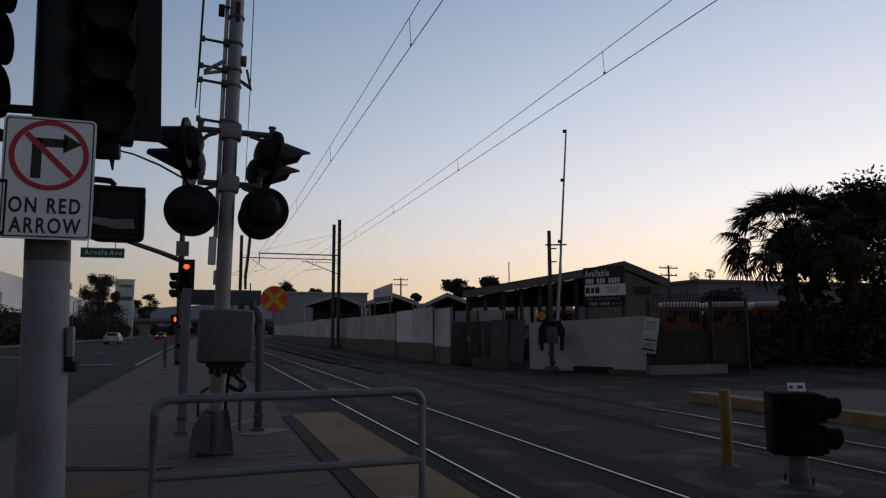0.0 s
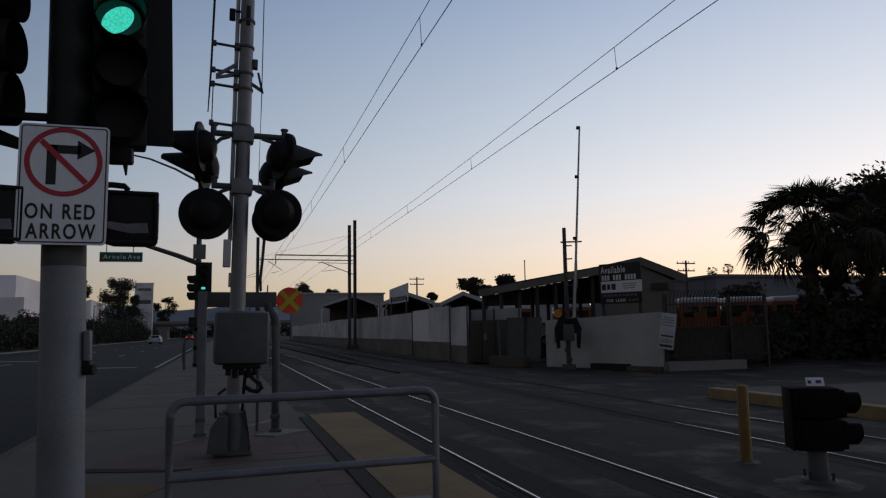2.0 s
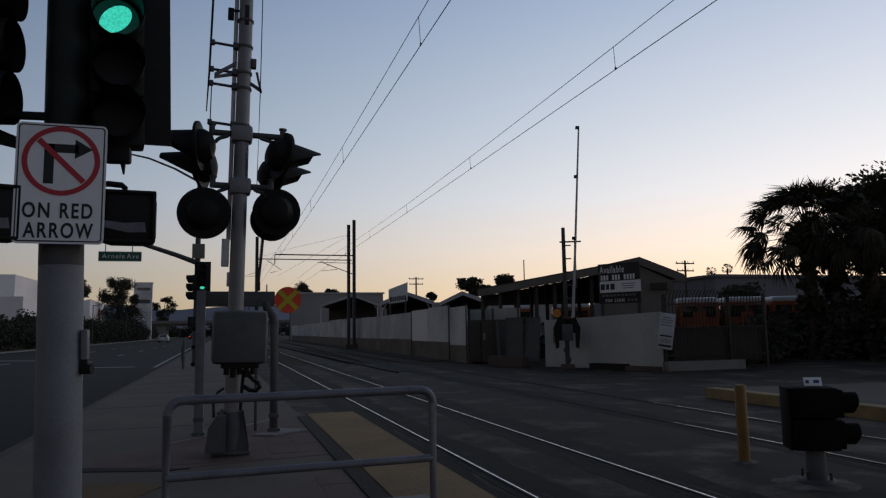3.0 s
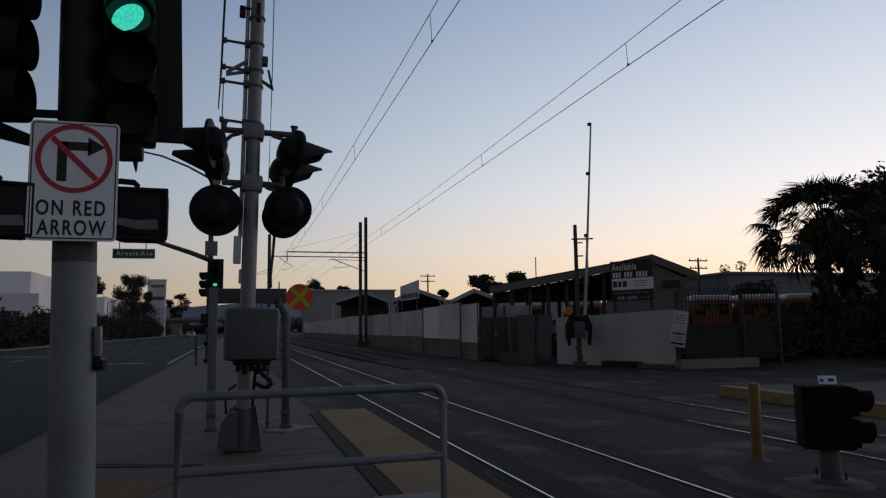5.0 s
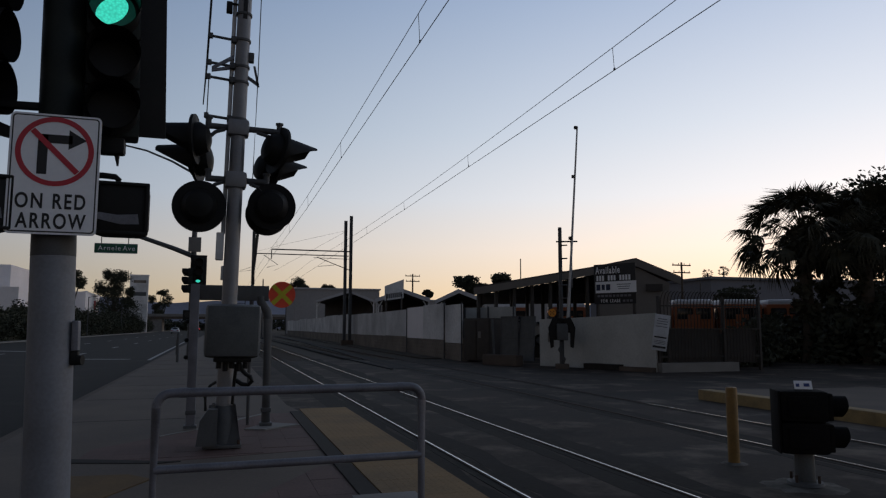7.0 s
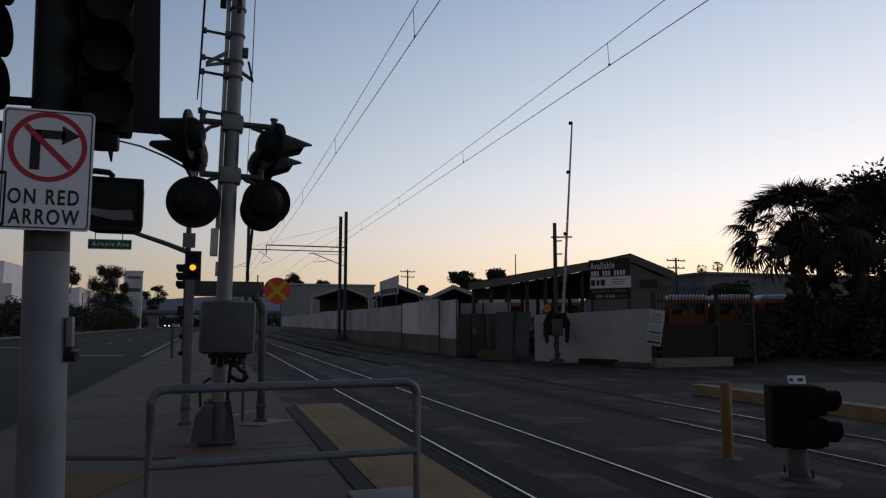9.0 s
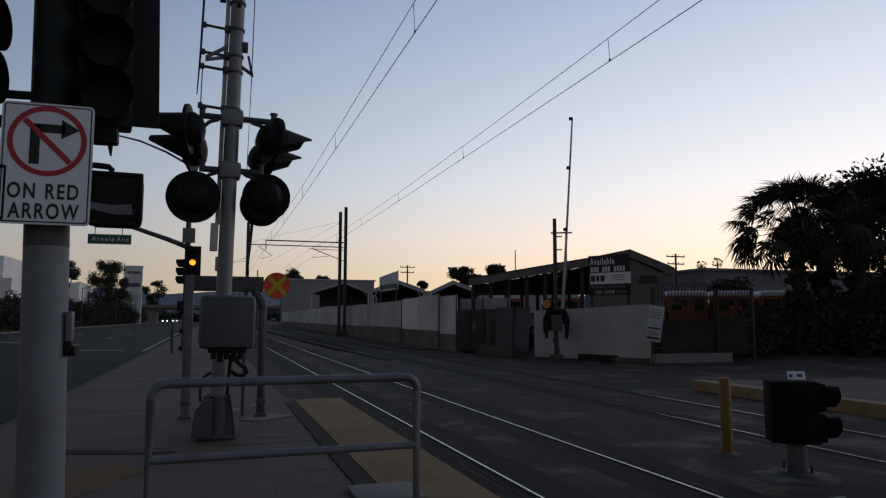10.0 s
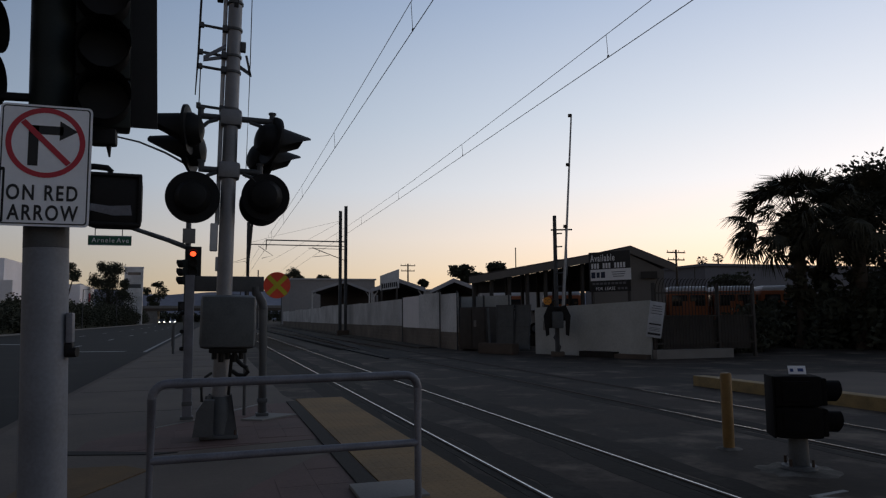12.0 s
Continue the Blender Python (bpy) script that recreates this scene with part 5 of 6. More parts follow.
def for_lease_sign():
    a, b = Vector((13.35, 23.35)), Vector((14.2, 21.9))
    d = (b - a).normalized()
    t = thing("lease_sign", pose(*a.lerp(b, 0.5), 0, 0, 0, math.degrees(math.atan2(d.y, d.x))), "black and white real estate sign board on posts", "sign")
    w, z0, z1 = (b - a).length, 2.36, 3.84
    part("board", boxes(((0, 0.02, (z0 + z1) / 2), (w, 0.03, z1 - z0), 0.004)), SIGN_BLACK, t)
    part("band", boxes(((0.05, -0.002, 2.98), (w - 0.04, 0.012, 0.42))), WHITE, t, "white band", smooth=False)
    writing("lettering", "Available", 0.36, WHITE, t, pose(-w / 2 + 0.08, -0.002, 3.60, 90, 0, 0), 0.004, "LEFT", 0.62, 0.006)
    for k in range(12):
        if k not in (3, 7):
            part("number_bar", boxes(((-w / 2 + 0.15 + 0.118 * k, 0.0, 3.32), (0.075, 0.012, 0.19)), ((-w / 2 + 0.15 + 0.118 * k, -0.006, 3.32), (0.025, 0.004, 0.1))), WHITE, t, smooth=False)
    for k, (ww, hh) in enumerate(((0.17, 0.22), (0.13, 0.20), (0.17, 0.22))):
        part("logo_mark", boxes(((-w / 2 + 0.19 + 0.20 * k, -0.011, 2.98), (ww, 0.006, hh), 0.0025)), LOGO_BLUE, t, "dark blue logo block")
    for k, ww in enumerate((0.55, 0.5, 0.42)):
        part("small_bar", boxes(((0.38, -0.011, 3.07 - 0.08 * k), (ww, 0.004, 0.025))), GALV, t, smooth=False)
    for k in range(9):
        part("word_bar", boxes(((-w / 2 + 0.2 + 0.155 * k, 0.0, 2.66), (0.11 - 0.03 * (k == 4), 0.012, 0.075))), GALV, t, smooth=False)
    writing("lettering", "FOR", 0.16, WHITE, t, pose(-0.42, -0.002, 2.47, 90, 0, 0), 0.004, "CENTER", 0.85)
    writing("lettering", "LEASE", 0.16, WHITE, t, pose(0.02, -0.002, 2.47, 90, 0, 0), 0.004, "CENTER", 0.85)
    for k in range(3):
        part("word_bar", boxes(((0.38 + 0.14 * k, 0.0, 2.47), (0.09, 0.012, 0.08))), GALV, t, smooth=False)
    for x in (-w / 2 + 0.1, w / 2 - 0.1):
        part("post", boxes(((x, 0.08, 1.85), (0.09, 0.09, 3.9))), DARK_METAL, t)


for_lease_sign()


def canopies():
    """A row of white gabled canopies in the yard, their gables towards the crossing."""
    for x0, xm, x1, y, ze, zt in ((-15.9, -11.2, -7.64, 100, 5.05, 6.45), (-4.52, -2.1, 0.16, 60, 3.66, 4.50), (0.55, 2.62, 5.0, 60, 3.55, 4.48)):
        t = thing("canopy", pose(16.94 * y / 60, 57.56 * y / 60, 0, 0, 0, -16.4), "open yard canopy with a pale gabled roof on white posts", "canopy", "yard canopies")
        for a, b in (((x0, ze), (xm, zt)), ((xm, zt), (x1, ze))):
            bm = B()
            slab(bm, [(a[0], 0, a[1]), (b[0], 0, b[1]), (b[0], 9, b[1]), (a[0], 9, a[1])], (0, 0, 1), 0.07)
            part("roof", bm, ROOF_DARK, t, "dark sheet roof", smooth=False)
            bm = B()
            slab(bm, [(a[0], -0.08, a[1] - 0.06), (b[0], -0.08, b[1] - 0.06), (b[0], -0.08, b[1] + 0.32), (a[0], -0.08, a[1] + 0.26)], (0, 1, 0), 0.06)
            part("fascia", bm, ROOF_WHITE, t, "pale fascia", smooth=False)
        for x in (x0 + 0.1, x1 - 0.1):
            for yy in (0.15, 8.7):
                part("post", boxes(((x, yy, ze / 2), (0.17, 0.17, ze))), WALL_WHITE, t)
                bm = B()
                sweep(bm, [(x, yy, ze - 0.7), (x + (0.5 if x < xm else -0.5), yy, ze + 0.1)], 0.05, 6)
                part("knee_brace", bm, WALL_WHITE, t)
        # Dark sheet added at the back to give the canopy its shaded interior.
        bm = B()
        slab(bm, [(x0 + 0.1, 8.0, 0), (x1 - 0.1, 8.0, 0), (x1 - 0.1, 8.0, ze), (xm, 8.0, zt), (x0 + 0.1, 8.0, ze)], (0, 1, 0), 0.08)
        part("interior_shade_sheet", bm, ROOF_DARK, t, "added dark sheet for the shaded interior", smooth=False)
        # Dark blocks added too, so the space under the roof reads as shade.
        for k in range(3):
            part("interior_filler", boxes(((x0 + 0.9 + 1.25 * k, 4.5, 1.45 + 0.12 * k), (1.0, 1.6, 2.9 + 0.24 * k), 0.05)), (DARK_METAL, ROOF_DARK, BLOCK_TAN)[k], t, "added dark block for the shaded interior")


canopies()

bb = thing("yard_sign", pose(12.12, 50.0, 0.15, 0, 0, 8), "tilted white sign board with unreadable dark figures", "sign")
bm = B()
slab(bm, [(-0.72, 0, 3.28), (0.74, 0, 3.50), (0.76, 0, 4.88), (-0.72, 0, 4.34)], (0, 1, 0), 0.06)
part("board", bm, WALL_WHITE, bb, smooth=False)
for k in range(8):
    part("figure_bar", boxes(((-0.55 + 0.155 * k, -0.01, 3.60 + 0.023 * k), (0.10, 0.012, 0.34))), SIGN_BLACK, bb, smooth=False)
for x in (-0.6, 0.6):
    part("post", boxes(((x, 0.05, 1.9), (0.1, 0.1, 3.8))), DARK_METAL, bb)


# ---- buses and cars in the yard ----
def school_bus(x, y, rz):
    t = thing("school_bus", pose(x, y, 0, 0, 0, rz), "orange school bus with a white roof parked in the yard", "bus", "parked school buses")
    bm = B()
    box(bm, (0, 4.2, 1.74), (2.3, 8.4, 2.24), 0.16)
    part("body", bm, BUS_ORANGE, t)
    bm = B()
    box(bm, (0, 4.2, 2.95), (2.16, 8.3, 0.32), 0.15)
    part("roof", bm, BUS_WHITE, t, "white roof")
    for s in (-1, 1):
        part("window", boxes(((0.50 * s, -0.01, 2.3), (0.84, 0.04, 0.62), 0.05)), GLASS, t)
        for k in range(7):
            part("window", boxes(((1.15 * s, 0.9 + 1.05 * k, 2.3), (0.03, 0.8, 0.62), 0.01)), GLASS, t)
        part("lamp", boxes(((0.85 * s, -0.03, 1.05), (0.22, 0.06, 0.22), 0.03)), SIGN_RED, t)
        for yy in (1.6, 6.9):
            bm = B()
            cyl(bm, (0.85 * s, yy, 0.48), (1.15 * s, yy, 0.48), 0.48, seg=20)
            w = part("wheel", bm, TYRE, t)
            bm = B()
            cyl(bm, (1.14 * s, yy, 0.48), (1.165 * s, yy, 0.48), 0.26, seg=16)
            part("rim", bm, GALV, w)
    part("rear_door", boxes(((0, -0.02, 1.45), (0.75, 0.04, 1.6), 0.02)), BUS_ORANGE, t)
    part("bumper", boxes(((0, -0.08, 0.62), (2.4, 0.14, 0.26), 0.04)), SIGN_BLACK, t)
    bm = B()
    for k in range(3):
        box(bm, (0, -0.01, 0.95 + 0.22 * k), (2.2, 0.02, 0.03))
    part("rub_rail", bm, SIGN_BLACK, t)
    return t


bus = school_bus(25.9, 34.1, -24)
for x, y in ((28.35, 33.1), (30.85, 32.3), (23.3, 35.4), (18.6, 43.5), (21.8, 41.5)):
    copy_thing(bus, pose(x, y, 0, 0, 0, -24))


def car(name, paint, label, lights=None, tails=None):
    """A saloon car, its front towards +y."""
    t = thing(name, (0, 0, 0), label, "car")
    bm = B()
    prof = [(-2.25, 0.35), (-2.28, 0.75), (-2.15, 0.98), (-1.55, 1.02), (-0.95, 1.42), (0.35, 1.45), (1.05, 1.02), (2.0, 0.88), (2.25, 0.7), (2.25, 0.35)]
    rings = []
    for x, f in ((-0.90, 0.93), (-0.82, 1.0), (0.82, 1.0), (0.90, 0.93)):
        rings.append([bm.verts.new((x * (0.80 if z > 1.2 else 1), y, 0.35 + (z - 0.35) * f)) for y, z in prof])
    n = len(prof)
    for q, w in zip(rings, rings[1:]):
        for k in range(n):
            bm.faces.new((q[k], q[(k + 1) % n], w[(k + 1) % n], w[k]))
    bm.faces.new(rings[0])
    bm.faces.new(rings[-1])
    part("body", bm, paint, t)
    bm = B()
    slab(bm, [(-0.62, -1.52, 1.06), (0.62, -1.52, 1.06), (0.58, -1.02, 1.385), (-0.58, -1.02, 1.385)], (0, -0.6, 1), 0.02)
    part("rear_window", bm, GLASS, t)
    bm = B()
    slab(bm, [(-0.62, 1.0, 1.07), (0.62, 1.0, 1.07), (0.58, 0.42, 1.40), (-0.58, 0.42, 1.40)], (0, 0.6, 1), 0.02)
    part("windscreen", bm, GLASS, t)
    for s in (-1, 1):
        bm = B()
        slab(bm, [(0.80 * s, -1.35, 1.04), (0.80 * s, 0.85, 1.04), (0.715 * s, 0.32, 1.37), (0.715 * s, -0.92, 1.37)], (s, 0, 0.2), 0.02)
        part("side_window", bm, GLASS, t)
        part("tail_light", boxes(((0.66 * s, -2.25, 0.80), (0.34, 0.08, 0.16), 0.02)), tails or SIGN_RED, t)
        part("headlight", boxes(((0.64 * s, 2.21, 0.70), (0.34, 0.10, 0.15), 0.02)), lights or WHITE, t)
        for yy in (-1.35, 1.4):
            bm = B()
            cyl(bm, (0.70 * s, yy, 0.32), (0.905 * s, yy, 0.32), 0.32, seg=18)
            w = part("wheel", bm, TYRE, t)
            bm = B()
            cyl(bm, (0.90 * s, yy, 0.32), (0.915 * s, yy, 0.32), 0.19, seg=12)
            part("rim", bm, GALV, w)
    part("bumper", boxes(((0, -2.27, 0.5), (1.7, 0.1, 0.2), 0.03)), paint, t)
    part("plate", boxes(((0, -2.31, 0.72), (0.32, 0.02, 0.12))), WHITE, t)
    return t


for x, y, rz, m in ((15.6, 36.2, 70, CAR_SILVER), (19.5, 47, 80, CAR_SILVER), (24, 50, 60, CAR_DARK)):
    c = car("parked_car", m, "parked saloon car in the yard behind the fence")
    c.matrix_basis = pose(x, y, 0.5, 0, 0, rz)
    bm = B()
    prism(bm, [(x - 3, y - 3), (x + 3, y - 3), (x + 3, y + 3), (x - 3, y + 3)], -0.05, 0.5)
    single("yard_terrace", bm, EARTH, "raised earth of the yard", "terrace", kind="structure", smooth=False)


# ---- plants ----
def fan_leaf(bm, at, size, rng, spread=215):
    """A fan palm leaf: a long stalk and pointed drooping blades from one hub."""
    n = 26
    stalk = size * 0.98
    bm.faces.new([bm.verts.new(at @ Vector(p)) for p in ((-0.025, 0, 0), (0.025, 0, 0), (0.014, stalk, 0.0), (-0.014, stalk, 0.0))])
    sag = rng.uniform(0.2, 0.6) * size
    for k in range(n):
        u = k / (n - 1)
        a = radians(90 - spread / 2 + spread * u + rng.uniform(-3, 3))
        ln = size * (0.25 + 0.20 * math.sin(math.pi * u)) * rng.uniform(0.8, 1.15)
        d = Vector((math.cos(a), math.sin(a), 0))
        s = Vector((-d.y, d.x, 0)) * size * 0.017
        c = Vector((0, stalk, 0))
        m1, tip = c + d * ln * 0.6 + Vector((0, 0, -sag * 0.18)), c + d * ln + Vector((0, 0, -sag * rng.uniform(0.5, 1.0)))
        v = [bm.verts.new(at @ q) for q in (c, m1 - s, m1 + s + Vector((0, 0, 0.02)), tip)]
        bm.faces.new((v[0], v[1], v[3], v[2]))


def fan_palm(x, y, h, size, leaves, seed, skirt=0.8):
    t = thing("fan_palm", (x, y, 0), "dark fan palm with a dense shaggy crown", "palm tree", "palms by the bus yard")
    rng = random.Random(seed)
    bm = B()
    sweep(bm, [(0, 0, -0.05), (0.05, 0, h * 0.5), (0.0, 0.05, h)], [0.34, 0.27, 0.24], 12)
    part("trunk", bm, BARK, t)
    bm = B()
    for k in range(leaves):
        az, el = rng.uniform(0, 360), rng.uniform(-34 * skirt, 86)
        base = Matrix.Translation((0, 0, h + 0.2 * math.sin(radians(el)))) @ Euler((0, 0, radians(az))).to_matrix().to_4x4() @ Euler((radians(el), radians(rng.uniform(-40, 40)), 0)).to_matrix().to_4x4()
        fan_leaf(bm, base, size * rng.uniform(0.85, 1.08) * (1 - 0.33 * max(0, math.sin(radians(el)))), rng)
    leaf_cloud(bm, (0, 0, h * 0.5), (0.5, 0.5, h * 0.40), 600, 0.20, rng)
    leaf_cloud(bm, (0, 0, h - 0.15), (0.85, 0.85, 0.6), 600, 0.17, rng)
    leaf_cloud(bm, (0, 0, h - 1.3), (0.5, 0.5, 0.7), 350, 0.18, rng)
    part("crown", bm, LEAF, t, smooth=False)
    return t


def leaf_cloud(bm, centre, radii, count, leaf, rng):
    """Many small leaves in clumps inside an ellipsoid with an uneven outline."""
    clumps = []
    for _ in range(max(6, count // 60)):
        d = Vector((rng.gauss(0, 1), rng.gauss(0, 1), rng.gauss(0, 1))).normalized() * rng.uniform(0.35, 1.0)
        clumps.append(Vector((centre[0] + d.x * radii[0], centre[1] + d.y * radii[1], centre[2] + d.z * radii[2])))
    for k in range(count):
        c = clumps[k % len(clumps)]
        r = 0.34 * min(radii)
        p = c + Vector([max(-1.6, min(1.6, rng.gauss(0, 1))) * r * q for q in (1, 1, 0.8)])
        e = Euler((rng.uniform(0, 6.3), rng.uniform(0, 6.3), rng.uniform(0, 6.3))).to_matrix()
        s = leaf * rng.uniform(0.6, 1.3)
        bm.faces.new([bm.verts.new(p + e @ Vector(q) * s) for q in ((0, -1, 0), (0.45, 0, 0.1), (0, 1, 0), (-0.45, 0, 0.1))])


def tree(x, y, trunk_h, crowns, leaf, count, label, seed, name="tree", category="tree", group=""):
    t = thing(name, (x, y, 0), label, category, group)
    rng = random.Random(seed)
    top = max(c[2] for c, _ in crowns)
    bm = B()
    r = max(0.08, top * 0.028)
    sweep(bm, [(0, 0, -0.1), (0.1 * r, 0, trunk_h * 0.5), (0, 0, trunk_h)], [r, r * 0.8, r * 0.6], 10)
    part("trunk", bm, BARK, t)
    for c, rad in crowns:
        bm = B()
        sweep(bm, [(0, 0, trunk_h * 0.85), ((c[0]) * 0.6, c[1] * 0.6, (trunk_h + c[2]) / 2), c], [r * 0.55, r * 0.35, r * 0.12], 7)
        part("limb", bm, BARK, t)
    bm = B()
    for c, rad in crowns:
        leaf_cloud(bm, c, rad, count, leaf, rng)
    part("crown", bm, LEAF_DARK, t, smooth=False)
    return t


fan_palm(24.70, 24.75, 5.50, 2.42, 86, 3)
fan_palm(26.30, 23.10, 5.60, 2.10, 84, 5)
fan_palm(28.30, 26.90, 5.05, 1.95, 66, 7)
fan_palm(30.90, 20.40, 5.95, 2.60, 100, 9)

# dark trees and shrubs behind the palms
tree(36.8, 30.8, 3.6, [((0.0, 0.0, 6.2), (3.3, 3.3, 2.4)), ((2.2, -1.8, 7.7), (2.7, 2.7, 2.1)), ((0.2, 0.0, 8.7), (2.4, 2.4, 1.7)), ((3.0, -3.0, 3.8), (3.0, 3.0, 2.7))], 0.16, 4200, "dark dense street tree beside the bus yard", 21)
tree(36.0, 21.8, 3.6, [((0.0, 0.0, 7.0), (3.6, 3.6, 2.7)), ((-0.9, 2.2, 4.3), (3.3, 2.7, 2.4)), ((1.5, -1.8, 4.0), (3.0, 3.0, 3.0))], 0.23, 2800, "dark dense street tree beside the bus yard", 22)
for k, (x, y, r) in enumerate(((24.2, 26.4, 1.15), (25.4, 24.2, 1.45), (26.8, 22.4, 1.86), (28.3, 20.4, 1.86), (25.5, 27.3, 1.32), (27.3, 29.4, 1.24), (29.7, 27.9, 1.47), (30.3, 25.2, 2.17), (32.2, 23.2, 2.33), (28.5, 26.1, 1.86), (33.8, 27.8, 2.48), (33.8, 19.8, 2.33), (15.2, 21.7, 0.5), (16.2, 21.9, 0.6), (17.4, 22.3, 0.62), (18.4, 22.6, 0.75), (19.4, 23.0, 0.85), (20.4, 23.6, 0.95), (21.6, 24.2, 1.0))):
    t = thing("shrub", (x, y, -0.05), "dark leafy shrub at the edge of the yard", "shrub", "shrubs by the yard")
    rng = random.Random(40 + k)
    bm = B()
    for j in range(5):
        sweep(bm, [(0, 0, 0), (rng.uniform(-0.4, 0.4) * r, rng.uniform(-0.4, 0.4) * r, r * 0.9)], [0.04, 0.015], 5)
    part("stem", bm, BARK, t)
    bm = B()
    leaf_cloud(bm, (0, 0, r * 0.8), (r, r, r * 0.8), 1500, 0.14 if r < 1.1 else 0.19, rng)
    part("foliage", bm, LEAF_DARK, t, smooth=False)

# trees behind the yard
for x, y, z, r, s in ((33.3, 94.3, 8.6, 1.6, 1), (38.0, 92.5, 8.8, 1.6, 2), (35.6, 94, 7.6, 0.9, 3), (20.6, 197, 14.8, 2.4, 4), (18.6, 199, 13.3, 2.0, 9), (28.6, 197, 13.3, 1.8, 5), (28.1, 96, 6.7, 0.6, 6), (51.5, 76, 8.2, 1.6, 7), (44, 52, 4.9, 2.2, 8)):
    tree(x, y, z - r, [((0, 0, z - 0.4 * r), (r, r, r * 0.55)), ((r * 0.5, 0, z - r), (r * 0.7, r * 0.7, r * 0.4))], 0.24, 1500, "dark broadleaf tree beyond the yard", 60 + s, group="trees beyond the yard")
for x, y, z in ((86.7, 109.9, 11.5), (89.2, 108.5, 11.9)):
    t = thing("palm_tree", (x, y, 0), "tall slim palm on the skyline", "palm tree", "palms on the skyline")
    bm = B()
    sweep(bm, [(0, 0, -0.1), (0.1, 0, z * 0.5), (0, 0, z)], [0.22, 0.17, 0.15], 8)
    part("trunk", bm, BARK, t)
    rng = random.Random(int(x))
    bm = B()
    for k in range(46):
        base = Matrix.Translation((0, 0, z)) @ Euler((0, 0, radians(rng.uniform(0, 360)))).to_matrix().to_4x4() @ Euler((radians(rng.uniform(-50, 75)), 0, 0)).to_matrix().to_4x4()
        fan_leaf(bm, base, 0.78, rng)
    part("crown", bm, LEAF, t, smooth=False)


def utility_pole(x, y, h):
    t = thing("utility_pole", (x, y, 0), "wooden utility pole with two crossarms on the skyline", "utility pole", "utility poles")
    bm = B()
    cyl(bm, (0, 0, 0), (0, 0, h), 0.17, 0.12, 10)
    part("pole", bm, BARK, t)
    for z, w in ((h - 0.35, 2.6), (h - 1.25, 2.4)):
        part("crossarm", boxes(((0, 0, z), (w, 0.12, 0.14))), BARK, t)
        for k in range(4):
            bm = B()
            cyl(bm, (-w / 2 + 0.1 + k * (w - 0.2) / 3, 0, z + 0.07), (-w / 2 + 0.1 + k * (w - 0.2) / 3, 0, z + 0.27), 0.04, seg=6)
            part("insulator", bm, GALV_DARK, t)


utility_pole(31.3, 115.9, 10.6)
utility_pole(53.4, 72.4, 9.4)
for x, y, h in ((27.5, 62, 8.0), (58, 75, 7.5)):
    t = thing("lamp_pole", (x, y, 0), "thin dark pole on the skyline", "pole", "thin poles on the skyline")
    bm = B()
    cyl(bm, (0, 0, 0), (0, 0, h), 0.07, 0.05, 8)
    part("shaft", bm, DARK_METAL, t)
    bm = B()
    cyl(bm, (0, 0, h), (0, 0, h + 0.08), 0.08, 0.04, 8)
    part("cap", bm, DARK_METAL, t)

# low warehouse roofs behind the yard
for x0, x1, y0, y1, z in ((62, 120, 78, 110, 7.9), (16.8, 37, 168, 190, 10.5), (37.8, 90, 170, 192, 8.1)):
    t = thing("warehouse", (0, 0, 0), "low pale warehouse behind the yard", "warehouse", "warehouses behind the yard")
    bm = B()
    prism(bm, [(x0, y0), (x1, y0), (x1, y1), (x0, y1)], -0.1, z)
    # The right-hand warehouse gets the colour with distance haze painted in.
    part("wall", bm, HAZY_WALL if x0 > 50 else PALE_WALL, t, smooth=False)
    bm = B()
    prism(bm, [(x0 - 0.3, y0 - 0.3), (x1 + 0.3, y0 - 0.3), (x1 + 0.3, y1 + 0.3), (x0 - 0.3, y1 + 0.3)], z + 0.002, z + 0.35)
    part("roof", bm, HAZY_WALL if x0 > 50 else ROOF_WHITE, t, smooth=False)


# ---- left side of the avenue ----
def building(name, x0, x1, y0, y1, z, label, windows):
    t = thing(name, (0, 0, 0), label, "building", "buildings along the avenue")
    bm = B()
    prism(bm, [(x0, y0), (x1, y0), (x1, y1), (x0, y1)], -0.1, z)
    part("wall", bm, BUILDING_WHITE, t, smooth=False)
    bm = B()
    for a, b in (((x0, y0), (x1, y0 + 0.4)), ((x1 - 0.4, y0 + 0.4), (x1, y1))):
        prism(bm, [(a[0], a[1]), (b[0], a[1]), (b[0], b[1]), (a[0], b[1])], z + 0.002, z + 0.5)
    part("parapet", bm, BUILDING_WHITE, t, smooth=False)
    for k in range(windows):
        y = y0 + (y1 - y0) * (k + 0.5) / windows
        part("window", boxes(((x1 + 0.03, y, z * 0.45), (0.08, 2.4, 1.8))), GLASS, t)
    return t


building("store_building", -75, -34.1, 135.8, 178, 11.6, "large plain white store building behind the hedge", 0)
building("store_building", -75, -28.2, 117, 135, 6.9, "lower pale wing of the store building", 2)
bb2 = building("store_building", -70, -30.0, 182, 202, 9.3, "pale store building further down the avenue", 0)
part("wall_sign", boxes(((-29.9, 195, 7.0), (0.15, 2.4, 2.2), 0.05)), SIGN_RED, bb2, "dark red wall sign")
part("wall_sign", boxes(((-29.9, 195, 5.0), (0.15, 2.4, 0.9), 0.05)), SIGN_RED, bb2, "dark red wall sign")

tw = thing("sign_tower", (-22.5, 221, -1.3), "tall white pylon sign partly behind a tree", "sign tower")
part("pylon", boxes(((0, 0, 8.8), (5.0, 1.2, 17.6), 0.15)), WALL_WHITE, tw)
part("cap", boxes(((0.0, 0, 17.8), (5.3, 1.4, 0.4), 0.05)), BUILDING_WHITE, tw)
part("logo_panel", boxes(((0.2, -0.63, 16.0), (3.4, 0.07, 0.8))), BLOCK_TAN, tw, "faded red panel")
